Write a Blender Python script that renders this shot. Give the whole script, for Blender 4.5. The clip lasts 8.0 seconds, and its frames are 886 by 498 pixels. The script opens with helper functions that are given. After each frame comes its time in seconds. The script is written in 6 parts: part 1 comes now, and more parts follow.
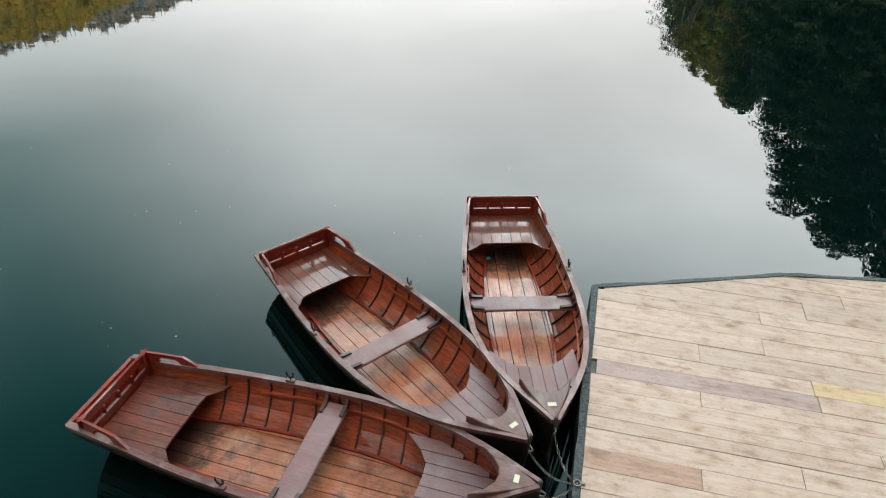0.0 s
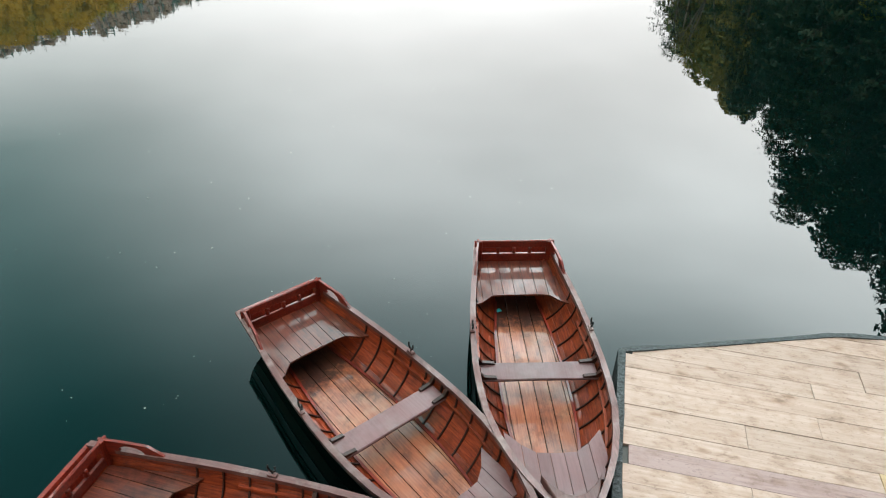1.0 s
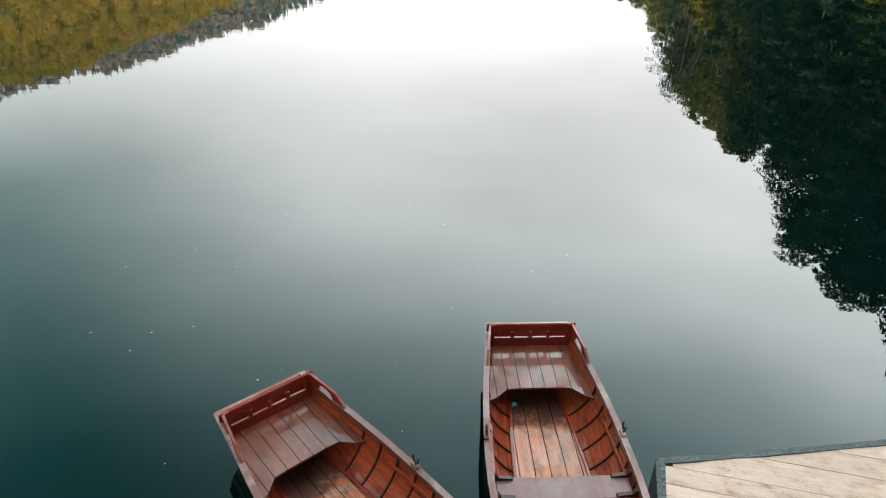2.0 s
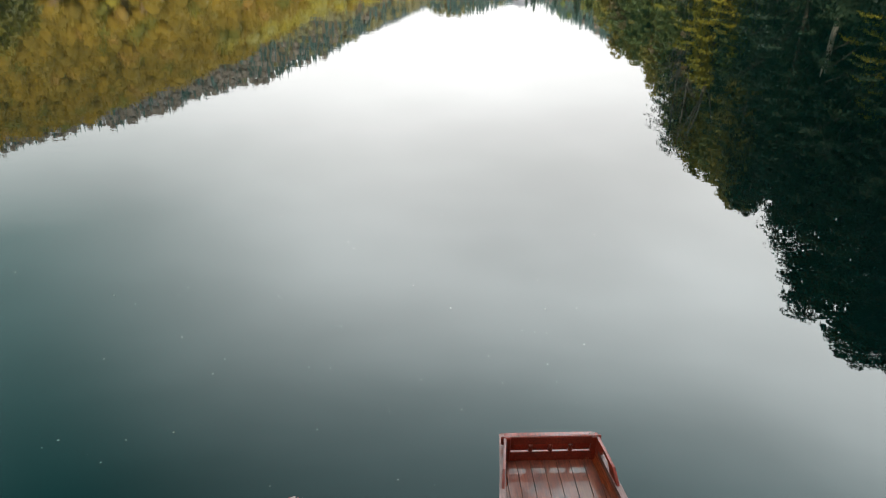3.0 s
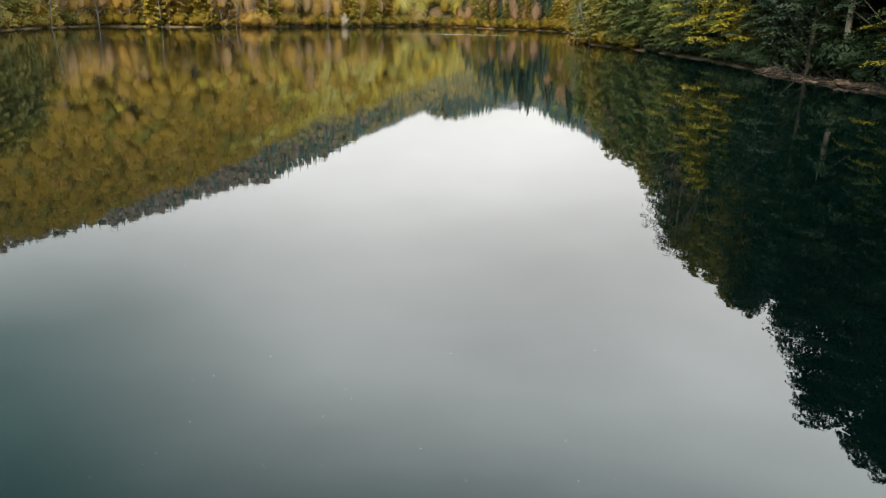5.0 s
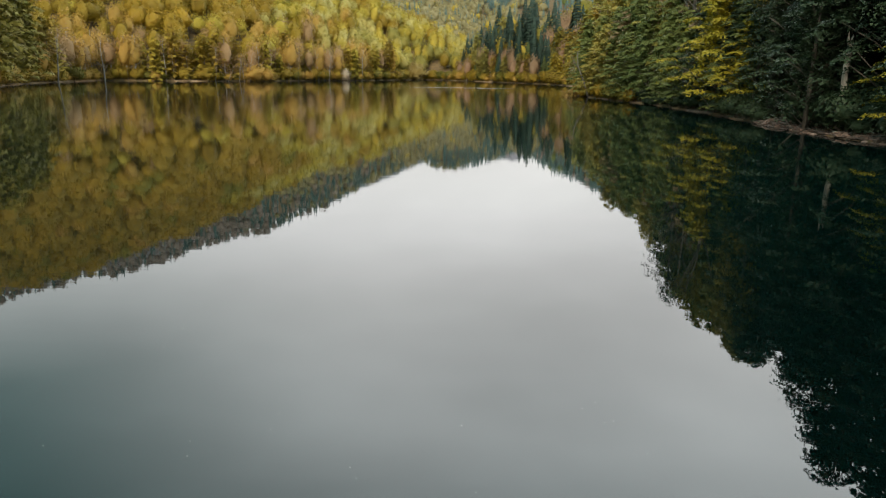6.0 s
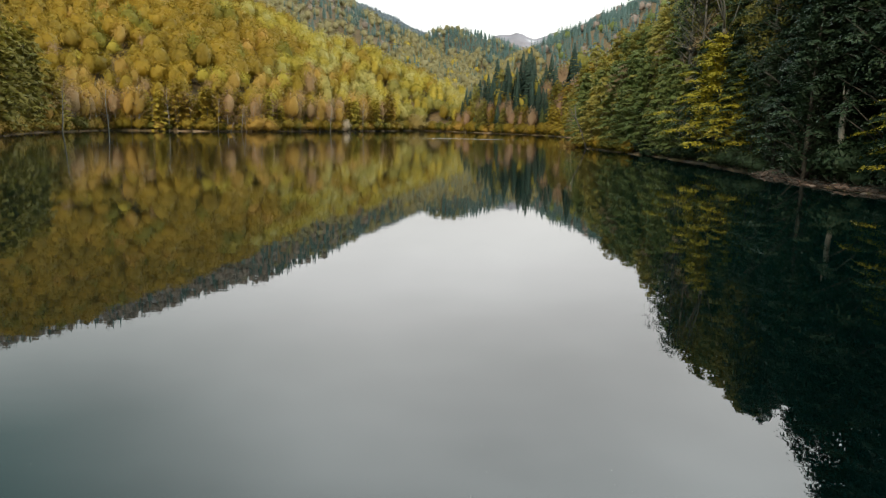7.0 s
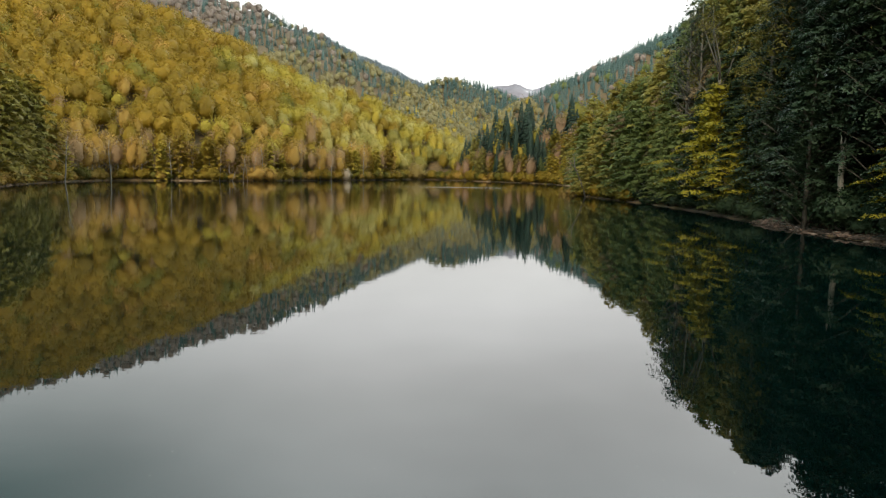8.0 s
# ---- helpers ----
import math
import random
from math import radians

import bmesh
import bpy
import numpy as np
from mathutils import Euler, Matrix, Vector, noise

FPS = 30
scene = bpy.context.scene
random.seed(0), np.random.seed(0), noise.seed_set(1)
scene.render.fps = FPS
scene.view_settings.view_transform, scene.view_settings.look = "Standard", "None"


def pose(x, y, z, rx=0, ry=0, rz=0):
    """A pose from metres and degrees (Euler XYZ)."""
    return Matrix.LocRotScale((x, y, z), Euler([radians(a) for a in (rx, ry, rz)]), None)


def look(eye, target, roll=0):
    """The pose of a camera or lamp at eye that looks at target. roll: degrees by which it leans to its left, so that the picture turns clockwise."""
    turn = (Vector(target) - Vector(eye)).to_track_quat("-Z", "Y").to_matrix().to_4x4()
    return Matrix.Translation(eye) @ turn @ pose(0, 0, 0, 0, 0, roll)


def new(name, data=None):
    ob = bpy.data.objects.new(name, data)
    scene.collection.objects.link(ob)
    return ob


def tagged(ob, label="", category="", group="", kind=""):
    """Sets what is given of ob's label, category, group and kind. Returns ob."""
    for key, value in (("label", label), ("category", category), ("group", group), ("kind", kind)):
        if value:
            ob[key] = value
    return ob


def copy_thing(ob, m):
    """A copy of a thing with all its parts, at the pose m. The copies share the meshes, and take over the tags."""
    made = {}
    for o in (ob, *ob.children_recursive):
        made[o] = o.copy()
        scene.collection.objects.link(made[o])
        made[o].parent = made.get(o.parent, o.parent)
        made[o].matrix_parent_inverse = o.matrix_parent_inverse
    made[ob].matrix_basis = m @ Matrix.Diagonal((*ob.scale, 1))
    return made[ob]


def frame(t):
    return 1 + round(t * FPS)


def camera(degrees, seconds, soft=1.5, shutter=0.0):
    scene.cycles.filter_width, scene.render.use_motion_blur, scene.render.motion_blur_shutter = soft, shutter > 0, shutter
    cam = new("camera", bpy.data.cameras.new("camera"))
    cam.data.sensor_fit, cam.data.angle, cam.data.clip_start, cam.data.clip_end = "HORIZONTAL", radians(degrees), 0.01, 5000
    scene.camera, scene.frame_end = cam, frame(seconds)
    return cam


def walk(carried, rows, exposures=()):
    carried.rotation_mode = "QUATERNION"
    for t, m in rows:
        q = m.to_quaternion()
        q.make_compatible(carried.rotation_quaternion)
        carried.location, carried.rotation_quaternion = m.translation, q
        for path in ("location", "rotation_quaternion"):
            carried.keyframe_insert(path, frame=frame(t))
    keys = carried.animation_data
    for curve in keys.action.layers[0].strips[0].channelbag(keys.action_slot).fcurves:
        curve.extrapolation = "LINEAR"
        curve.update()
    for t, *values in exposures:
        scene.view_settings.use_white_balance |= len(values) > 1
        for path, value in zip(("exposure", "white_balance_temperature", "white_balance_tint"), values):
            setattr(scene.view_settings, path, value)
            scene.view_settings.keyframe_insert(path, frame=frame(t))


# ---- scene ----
cam = camera(66.1, 8.0, soft=1.1)
PATH = [
    (0, (-0.019, 0.105, 5.967), (-0.01, 1.751, 4.83), 1.0),
    (0.5, (-0.054, 0.728, 5.93), (-0.045, 2.375, 4.794), 1.0),
    (1, (-0.105, 1.335, 5.879), (-0.094, 2.987, 4.753), 1.1),
    (1.5, (-0.155, 1.928, 5.837), (-0.144, 3.6, 4.741), 1.1),
    (2, (-0.213, 2.482, 5.808), (-0.201, 4.191, 4.77), 1.1),
    (2.2, (-0.236, 2.678, 5.797), (-0.234, 4.405, 4.788), 1.08),
    (3.5, (-0.364, 3.904, 5.902), (-0.352, 5.716, 5.055), 1.0),
    (4, (-0.437, 4.319, 5.901), (-0.424, 6.16, 5.119), 1.0),
    (4.5, (-0.48, 4.74, 5.932), (-0.467, 6.608, 5.217), 1.0),
    (6, (-0.725, 5.715, 6.079), (-0.714, 7.65, 5.57), 0.8),
    (6.5, (-0.805, 5.985, 6.087), (-0.793, 7.936, 5.649), 0.9),
    (7, (-0.888, 6.225, 6.099), (-0.875, 8.191, 5.73), 1.0),
    (7.5, (-0.97, 6.44, 6.152), (-0.958, 8.417, 5.854), 0.8),
    (8, (-1.052, 6.65, 6.246), (-1.04, 8.636, 6.015), 0.8),
]
EXPOSURES = [(0.0, 0.2), (0.5, 0.33), (2.0, 0.36), (3.5, 0.05), (4.5, -0.16), (6.5, -0.55), (8.0, -0.66)]
walk(cam, [(t, look(e, g, r)) for t, e, g, r in PATH], EXPOSURES)

# ---- sky and sun: a bright overcast sky over a wooded valley ----
SUN_EL, SUN_AZ = 35.0, 197.0          # degrees above the horizon, and clockwise from +y
world = bpy.data.worlds.new("sky")
scene.world = world
world.use_nodes = True
wn, wl = world.node_tree.nodes, world.node_tree.links
wn.clear()
w_out = wn.new("ShaderNodeOutputWorld")
w_bg = wn.new("ShaderNodeBackground")
w_sky = wn.new("ShaderNodeTexSky")
w_sky.sky_type, w_sky.sun_disc = "NISHITA", False
w_sky.sun_elevation, w_sky.sun_rotation = radians(SUN_EL), radians(SUN_AZ)
w_co = wn.new("ShaderNodeTexCoord")
w_sep = wn.new("ShaderNodeSeparateXYZ")
w_ramp = wn.new("ShaderNodeValToRGB")           # brightness of the cloud cover by the sine of the height
SKY = [(0.0, (16.4, 16.2, 15.4)), (0.1, (22, 21.7, 20.8)), (0.16, (28, 27.7, 26.9)), (0.22, (33.5, 33.5, 33)), (0.33, (42.6, 42.8, 42)), (0.45, (63, 66, 65.5)), (0.54, (85, 92, 92)), (0.65, (41, 52, 53.5)), (0.75, (19, 29, 30.5)), (0.82, (17.5, 26.5, 27.5)), (0.89, (13, 19, 20)), (0.955, (48, 49, 47)), (1.0, (64, 63, 59))]
STEPS = 31                                       # the heights in between, blended softly
while len(w_ramp.color_ramp.elements) < STEPS:
    w_ramp.color_ramp.elements.new(0.5)
for _k, _el in enumerate(w_ramp.color_ramp.elements):
    _el.position = _k / (STEPS - 1)
    _near = np.clip(_el.position + np.linspace(-0.09, 0.09, 13), 0, 1)
    _w = np.hanning(15)[1:-1]
    _el.color = (*[float((np.interp(_near, [p for p, _ in SKY], [c[q] for _, c in SKY]) * _w).sum() / _w.sum()) for q in range(3)], 1)
w_dot = wn.new("ShaderNodeVectorMath")          # the cover is thinner ahead and towards the sun's side
w_dot.operation = "DOT_PRODUCT"
w_dot.inputs[1].default_value = (0.75, 0.66, 0.0)
w_side = wn.new("ShaderNodeValToRGB")
w_side.color_ramp.interpolation = "EASE"
for _el, _p, _c in zip(w_side.color_ramp.elements, (0.03, 0.6), ((0.045, 0.14, 0.14, 1), (1, 1, 1, 1))):
    _el.position, _el.color = _p, _c
w_map = wn.new("ShaderNodeMapping")
w_map.inputs["Scale"].default_value = (1.0, 1.4, 3.0)
w_noise = wn.new("ShaderNodeTexNoise")
w_noise.inputs["Scale"].default_value = 2.2
w_noise.inputs["Detail"].default_value = 3.0
w_cl = wn.new("ShaderNodeMapRange")
for _k, _v in zip(("From Min", "From Max", "To Min", "To Max"), (0.3, 0.7, 0.87, 1.12)):
    w_cl.inputs[_k].default_value = _v
w_high = wn.new("ShaderNodeValToRGB")            # near the horizon and overhead it is even all round
for _p, _v in ((0.38, 0.85), (0.52, 0.92), (0.66, 1.0), (0.86, 1.0)):
    w_high.color_ramp.elements.new(_p).color = (_v, _v, _v, 1)
_els = sorted(w_high.color_ramp.elements, key=lambda e: e.position)
_els[0].position, _els[0].color = 0.17, (0, 0, 0, 1)
_els[-1].position, _els[-1].color = 0.97, (0, 0, 0, 1)
w_even = wn.new("ShaderNodeMix")
w_even.data_type = "RGBA"
[s for s in w_even.inputs if s.name == "A" and s.type == "RGBA"][0].default_value = (1, 1, 1, 1)
w_mul = wn.new("ShaderNodeVectorMath")
w_mul.operation = "MULTIPLY"
w_scl = wn.new("ShaderNodeVectorMath")
w_scl.operation = "SCALE"
w_mix = wn.new("ShaderNodeMix")
w_mix.data_type = "RGBA"
[s for s in w_mix.inputs if s.name == "Factor" and s.type == "VALUE"][0].default_value = 0.95
wl.new(w_co.outputs["Generated"], w_sep.inputs[0])
wl.new(w_sep.outputs["Z"], w_ramp.inputs["Fac"])
wl.new(w_co.outputs["Generated"], w_dot.inputs[0])
wl.new(w_dot.outputs["Value"], w_side.inputs["Fac"])
wl.new(w_co.outputs["Generated"], w_map.inputs["Vector"])
wl.new(w_map.outputs["Vector"], w_noise.inputs["Vector"])
wl.new(w_noise.outputs["Fac"], w_cl.inputs["Value"])
wl.new(w_sep.outputs["Z"], w_high.inputs["Fac"])
wl.new(w_high.outputs["Color"], [s for s in w_even.inputs if s.name == "Factor" and s.type == "VALUE"][0])
wl.new(w_side.outputs["Color"], [s for s in w_even.inputs if s.name == "B" and s.type == "RGBA"][0])
wl.new([s for s in w_even.outputs if s.type == "RGBA"][0], w_mul.inputs[0])
wl.new(w_ramp.outputs["Color"], w_mul.inputs[1])
wl.new(w_mul.outputs["Vector"], w_scl.inputs[0])
wl.new(w_cl.outputs["Result"], w_scl.inputs["Scale"])
wl.new(w_sky.outputs["Color"], [s for s in w_mix.inputs if s.name == "A" and s.type == "RGBA"][0])
wl.new(w_scl.outputs["Vector"], [s for s in w_mix.inputs if s.name == "B" and s.type == "RGBA"][0])
wl.new([s for s in w_mix.outputs if s.type == "RGBA"][0], w_bg.inputs["Color"])
w_bg.inputs["Strength"].default_value = 0.1
wl.new(w_bg.outputs["Background"], w_out.inputs["Surface"])

sun_data = bpy.data.lights.new("sun", "SUN")
sun_data.energy, sun_data.angle, sun_data.color = 6.2, radians(14), (1.0, 0.9, 0.72)
sun = new("sun", sun_data)
_e, _a = radians(SUN_EL), radians(SUN_AZ)
sun.matrix_world = look((80 * math.sin(_a), 80 * math.cos(_a), 90), (80 * math.sin(_a) - math.sin(_a) * math.cos(_e), 80 * math.cos(_a) - math.cos(_a) * math.cos(_e), 90 - math.sin(_e)))


# ---- materials ----
def material(name):
    m = bpy.data.materials.new(name)
    m.use_nodes = True
    nt = m.node_tree
    return m, nt, nt.nodes["Principled BSDF"]


def node(nt, kind, **inputs):
    n = nt.nodes.new(kind)
    for k, v in inputs.items():
        n.inputs[k.replace("_", " ")].default_value = v
    return n


def ramp(nt, fac, stops):
    r = nt.nodes.new("ShaderNodeValToRGB")
    els = r.color_ramp.elements
    while len(els) < len(stops):
        els.new(0.5)
    for e, (p, c) in zip(els, stops):
        e.position, e.color = p, (*c, 1)
    nt.links.new(fac, r.inputs["Fac"])
    return r.outputs["Color"]


def mixed(nt, fac, a, b, mode="MIX"):
    n = nt.nodes.new("ShaderNodeMix")
    n.data_type, n.blend_type = "RGBA", mode
    for sock, v in (("Factor", fac), ("A", a), ("B", b)):
        s = [i for i in n.inputs if i.name == sock and (i.type == "RGBA" or sock == "Factor")]
        s = s[0]
        if isinstance(v, bpy.types.NodeSocket):
            nt.links.new(v, s)
        else:
            s.default_value = v if sock == "Factor" else (*v, 1)
    return [o for o in n.outputs if o.type == "RGBA"][0]


def coords(nt, scale=(1, 1, 1), kind="Object"):
    c = nt.nodes.new("ShaderNodeTexCoord")
    mp = nt.nodes.new("ShaderNodeMapping")
    mp.inputs["Scale"].default_value = scale
    nt.links.new(c.outputs[kind], mp.inputs["Vector"])
    return mp.outputs["Vector"]


def noise_tex(nt, vec, scale, detail=4.0, rough=0.55, distortion=0.0):
    n = node(nt, "ShaderNodeTexNoise", Scale=scale, Detail=detail, Roughness=rough, Distortion=distortion)
    nt.links.new(vec, n.inputs["Vector"])
    return n.outputs["Fac"]


def bump(nt, bsdf, height, strength, distance=0.01):
    b = node(nt, "ShaderNodeBump", Strength=strength, Distance=distance)
    nt.links.new(height, b.inputs["Height"])
    nt.links.new(b.outputs["Normal"], bsdf.inputs["Normal"])


def position(nt):
    return nt.nodes.new("ShaderNodeNewGeometry").outputs["Position"]


def scaled(nt, vec, scale):
    mp = nt.nodes.new("ShaderNodeMapping")
    mp.inputs["Scale"].default_value = scale
    nt.links.new(vec, mp.inputs["Vector"])
    return mp.outputs["Vector"]


def varnished(name, dark, mid, light, rough=0.06, wear=0.35, wear_col=(0.42, 0.29, 0.19), dirt=0.7, gloss=1.0, damp_shade=0.0):
    """Varnished boat timber: grain along the boat, worn bleached patches, dark wet stains, gloss that comes and goes,
    and painted shade at the stern where asked.
    """
    m, nt, b = material(name)
    inf = nt.nodes.new("ShaderNodeObjectInfo")
    cb = nt.nodes.new("ShaderNodeCombineXYZ")
    for s in ("X", "Y", "Z"):
        nt.links.new(inf.outputs["Random"], cb.inputs[s])
    sh = nt.nodes.new("ShaderNodeVectorMath")
    sh.operation = "MULTIPLY_ADD"
    sh.inputs[1].default_value = (23, 57, 11)
    co = nt.nodes.new("ShaderNodeTexCoord")
    nt.links.new(cb.outputs["Vector"], sh.inputs[0])
    nt.links.new(co.outputs["Object"], sh.inputs[2])
    grain = noise_tex(nt, scaled(nt, sh.outputs["Vector"], (1.6, 22, 22)), 2.2, 6, 0.6, 0.4)
    col = ramp(nt, grain, [(0.28, dark), (0.5, mid), (0.74, light)])
    col = mixed(nt, 0.5, col, ramp(nt, inf.outputs["Random"], [(0.0, (0.5, 0.48, 0.46)), (1.0, (1.0, 0.98, 0.95))]), "MULTIPLY")
    pos = position(nt)
    patch = noise_tex(nt, pos, 2.6, 7, 0.64)
    worn = ramp(nt, patch, [(0.5, (0, 0, 0)), (0.66, (wear, wear, wear))])
    col = mixed(nt, worn, col, wear_col)
    stain = ramp(nt, noise_tex(nt, scaled(nt, pos, (1.4, 1.0, 1.0)), 3.4, 9, 0.72), [(0.33, (0.14, 0.1, 0.09)), (0.5, (1, 1, 1))])
    col = mixed(nt, dirt, col, stain, "MULTIPLY")
    if damp_shade:                                     # black wet streaks along the boards, with the stern seat's shade painted in
        sx = nt.nodes.new("ShaderNodeSeparateXYZ")
        nt.links.new(co.outputs["Object"], sx.inputs[0])
        run = nt.nodes.new("ShaderNodeMath")
        run.operation = "MULTIPLY_ADD"
        nt.links.new(noise_tex(nt, scaled(nt, pos, (1.0, 1.0, 1.0)), 7.0, 5, 0.7), run.inputs[0])
        run.inputs[1].default_value = -0.9
        nt.links.new(sx.outputs["X"], run.inputs[2])
        col = mixed(nt, damp_shade, col, ramp(nt, run.outputs[0], [(0.45, (0.1, 0.075, 0.065)), (0.72, (1, 1, 1))]), "MULTIPLY")
    nt.links.new(col, b.inputs["Base Color"])
    b.inputs["Roughness"].default_value = 0.5
    b.inputs["Specular IOR Level"].default_value = 0.3
    wet = ramp(nt, noise_tex(nt, pos, 2.2, 6, 0.6), [(0.42, (gloss, gloss, gloss)), (0.58, (0.08 * gloss, 0.08 * gloss, 0.08 * gloss))])
    nt.links.new(wet, b.inputs["Coat Weight"])
    b.inputs["Coat Roughness"].default_value = rough
    bump(nt, b, grain, 0.2, 0.002)
    return m


M_HULL = varnished("varnished_mahogany", (0.09, 0.0095, 0.004), (0.25, 0.034, 0.0085), (0.42, 0.07, 0.017), 0.05, 0.1, (0.22, 0.08, 0.035), 0.55)
M_HULL_OUT = varnished("near_black_outer_planking", (0.008, 0.004, 0.003), (0.018, 0.007, 0.005), (0.035, 0.012, 0.007), 0.08, 0.1, (0.06, 0.03, 0.02), 0.5)
M_FLOOR = varnished("worn_floor_timber", (0.16, 0.036, 0.015), (0.32, 0.086, 0.036), (0.43, 0.145, 0.066), 0.05, 0.5, (0.38, 0.18, 0.1), 0.7, 0.85, 0.95)
M_SEAT = varnished("worn_seat_timber", (0.05, 0.008, 0.004), (0.12, 0.02, 0.009), (0.19, 0.042, 0.016), 0.03, 0.25, (0.17, 0.078, 0.048), 0.7, 0.75)
M_RAIL = varnished("weathered_gunwale_timber", (0.084, 0.02709, 0.02292), (0.1365, 0.05108, 0.04583), (0.1995, 0.08514, 0.07775), 0.16, 0.6, (0.25, 0.18, 0.165), 0.5, 0.5)
M_THWART = varnished("grey_worn_thwart_timber", (0.1432, 0.0625, 0.06309), (0.1707, 0.07812, 0.08014), (0.1983, 0.09374, 0.09553), 0.14, 0.3, (0.22, 0.165, 0.155), 0.3, 0.5)
M_BACK = varnished("red_mahogany_backrest", (0.0759, 0.0062, 0.0029), (0.1822, 0.0133, 0.0049), (0.2732, 0.0267, 0.0097), 0.05, 0.05, (0.2, 0.08, 0.05), 0.5)
M_RIB = varnished("dark_rib_timber", (0.012, 0.003, 0.002), (0.03, 0.007, 0.004), (0.06, 0.014, 0.006), 0.12, 0.05, (0.1, 0.05, 0.03), 0.4, 0.25)


def plain(name, col, rough=0.5, metal=0.0, var=0.25, scale=9.0, strength=0.2, dist=0.004):
    m, nt, b = material(name)
    n = noise_tex(nt, coords(nt), scale, 6, 0.6)
    d = tuple(c * (1 - var) for c in col)
    l = tuple(min(1, c * (1 + var)) for c in col)
    nt.links.new(ramp(nt, n, [(0.3, d), (0.7, l)]), b.inputs["Base Color"])
    b.inputs["Roughness"].default_value, b.inputs["Metallic"].default_value = rough, metal
    bump(nt, b, n, strength, dist)
    return m


M_IRON = plain("black_iron", (0.03, 0.03, 0.032), 0.45, 0.6, 0.4, 60)
M_RUST = plain("rusty_chain_iron", (0.2, 0.175, 0.155), 0.6, 0.7, 0.4, 60)
M_TAG = plain("cream_painted_plate", (0.52, 0.45, 0.33), 0.5, 0, 0.12, 30)
M_TURQ = plain("turquoise_plastic", (0.03, 0.42, 0.45), 0.35, 0, 0.1)
M_EDGE = plain("grey_green_rubber_edging", (0.046, 0.052, 0.054), 0.8, 0, 0.8, 26, 1.0, 0.02)
M_PILE = plain("dark_wet_timber_pile", (0.04, 0.035, 0.028), 0.6, 0, 0.4, 12, 0.5, 0.01)


def deck_wood(name, dark, mid, light):
    """Sawn softwood deck boards: pale bleached grain, knots, dirty scuffs."""
    m, nt, b = material(name)
    inf = nt.nodes.new("ShaderNodeObjectInfo")
    sh = nt.nodes.new("ShaderNodeVectorMath")
    sh.operation = "MULTIPLY_ADD"
    cb = nt.nodes.new("ShaderNodeCombineXYZ")
    for s in ("X", "Y", "Z"):
        nt.links.new(inf.outputs["Random"], cb.inputs[s])
    co = nt.nodes.new("ShaderNodeTexCoord")
    sh.inputs[1].default_value = (37, 91, 13)
    nt.links.new(cb.outputs["Vector"], sh.inputs[0])
    nt.links.new(co.outputs["Object"], sh.inputs[2])
    vec = sh.outputs["Vector"]
    grain = noise_tex(nt, scaled(nt, vec, (0.6, 9, 9)), 2.2, 5, 0.55, 1.2)
    col = ramp(nt, grain, [(0.25, dark), (0.5, mid), (0.75, light)])
    col = mixed(nt, 0.35, col, ramp(nt, inf.outputs["Random"], [(0, (0.6, 0.56, 0.52)), (0.5, (0.95, 0.9, 0.85)), (1, (1, 1, 1))]), "MULTIPLY")
    blot = noise_tex(nt, scaled(nt, vec, (1.4, 2.6, 2.6)), 2.7, 7, 0.66)
    col = mixed(nt, 0.75, col, ramp(nt, blot, [(0.3, (0.45, 0.38, 0.33)), (0.42, (0.85, 0.79, 0.74)), (0.53, (1, 1, 1))]), "MULTIPLY")
    vor = node(nt, "ShaderNodeTexVoronoi", Scale=2.3, Randomness=1.0)
    nt.links.new(scaled(nt, vec, (1.0, 1.8, 1.8)), vor.inputs["Vector"])
    knot = ramp(nt, vor.outputs["Distance"], [(0.0, (0.36, 0.26, 0.2)), (0.06, (0.6, 0.49, 0.4)), (0.15, (0.88, 0.82, 0.76)), (0.24, (1, 1, 1))])
    col = mixed(nt, 0.8, col, knot, "MULTIPLY")
    scuff = noise_tex(nt, scaled(nt, vec, (5, 9, 9)), 3.0, 8, 0.75)
    col = mixed(nt, 0.6, col, ramp(nt, scuff, [(0.34, (0.45, 0.38, 0.33)), (0.45, (1, 1, 1))]), "MULTIPLY")
    crack = noise_tex(nt, scaled(nt, vec, (1.1, 34, 34)), 2.4, 3, 0.5, 0.6)
    col = mixed(nt, 0.35, col, ramp(nt, crack, [(0.26, (0.25, 0.19, 0.15)), (0.31, (1, 1, 1))]), "MULTIPLY")
    nt.links.new(col, b.inputs["Base Color"])
    b.inputs["Roughness"].default_value = 0.62
    bump(nt, b, grain, 0.35, 0.003)
    return m


M_DECK = deck_wood("bleached_deck_timber", (0.33, 0.215, 0.168), (0.415, 0.282, 0.228), (0.47, 0.332, 0.275))
M_DECK_MAUVE = deck_wood("mauve_stained_deck_timber", (0.26, 0.16, 0.145), (0.31, 0.2, 0.185), (0.35, 0.235, 0.215))
M_DECK_YELLOW = deck_wood("fresh_yellow_deck_timber", (0.42, 0.265, 0.155), (0.5, 0.335, 0.19), (0.56, 0.39, 0.235))
M_DECK_BROWN = deck_wood("tanned_deck_timber", (0.244, 0.1254, 0.08694), (0.321, 0.1786, 0.1281), (0.3852, 0.2317, 0.1693))


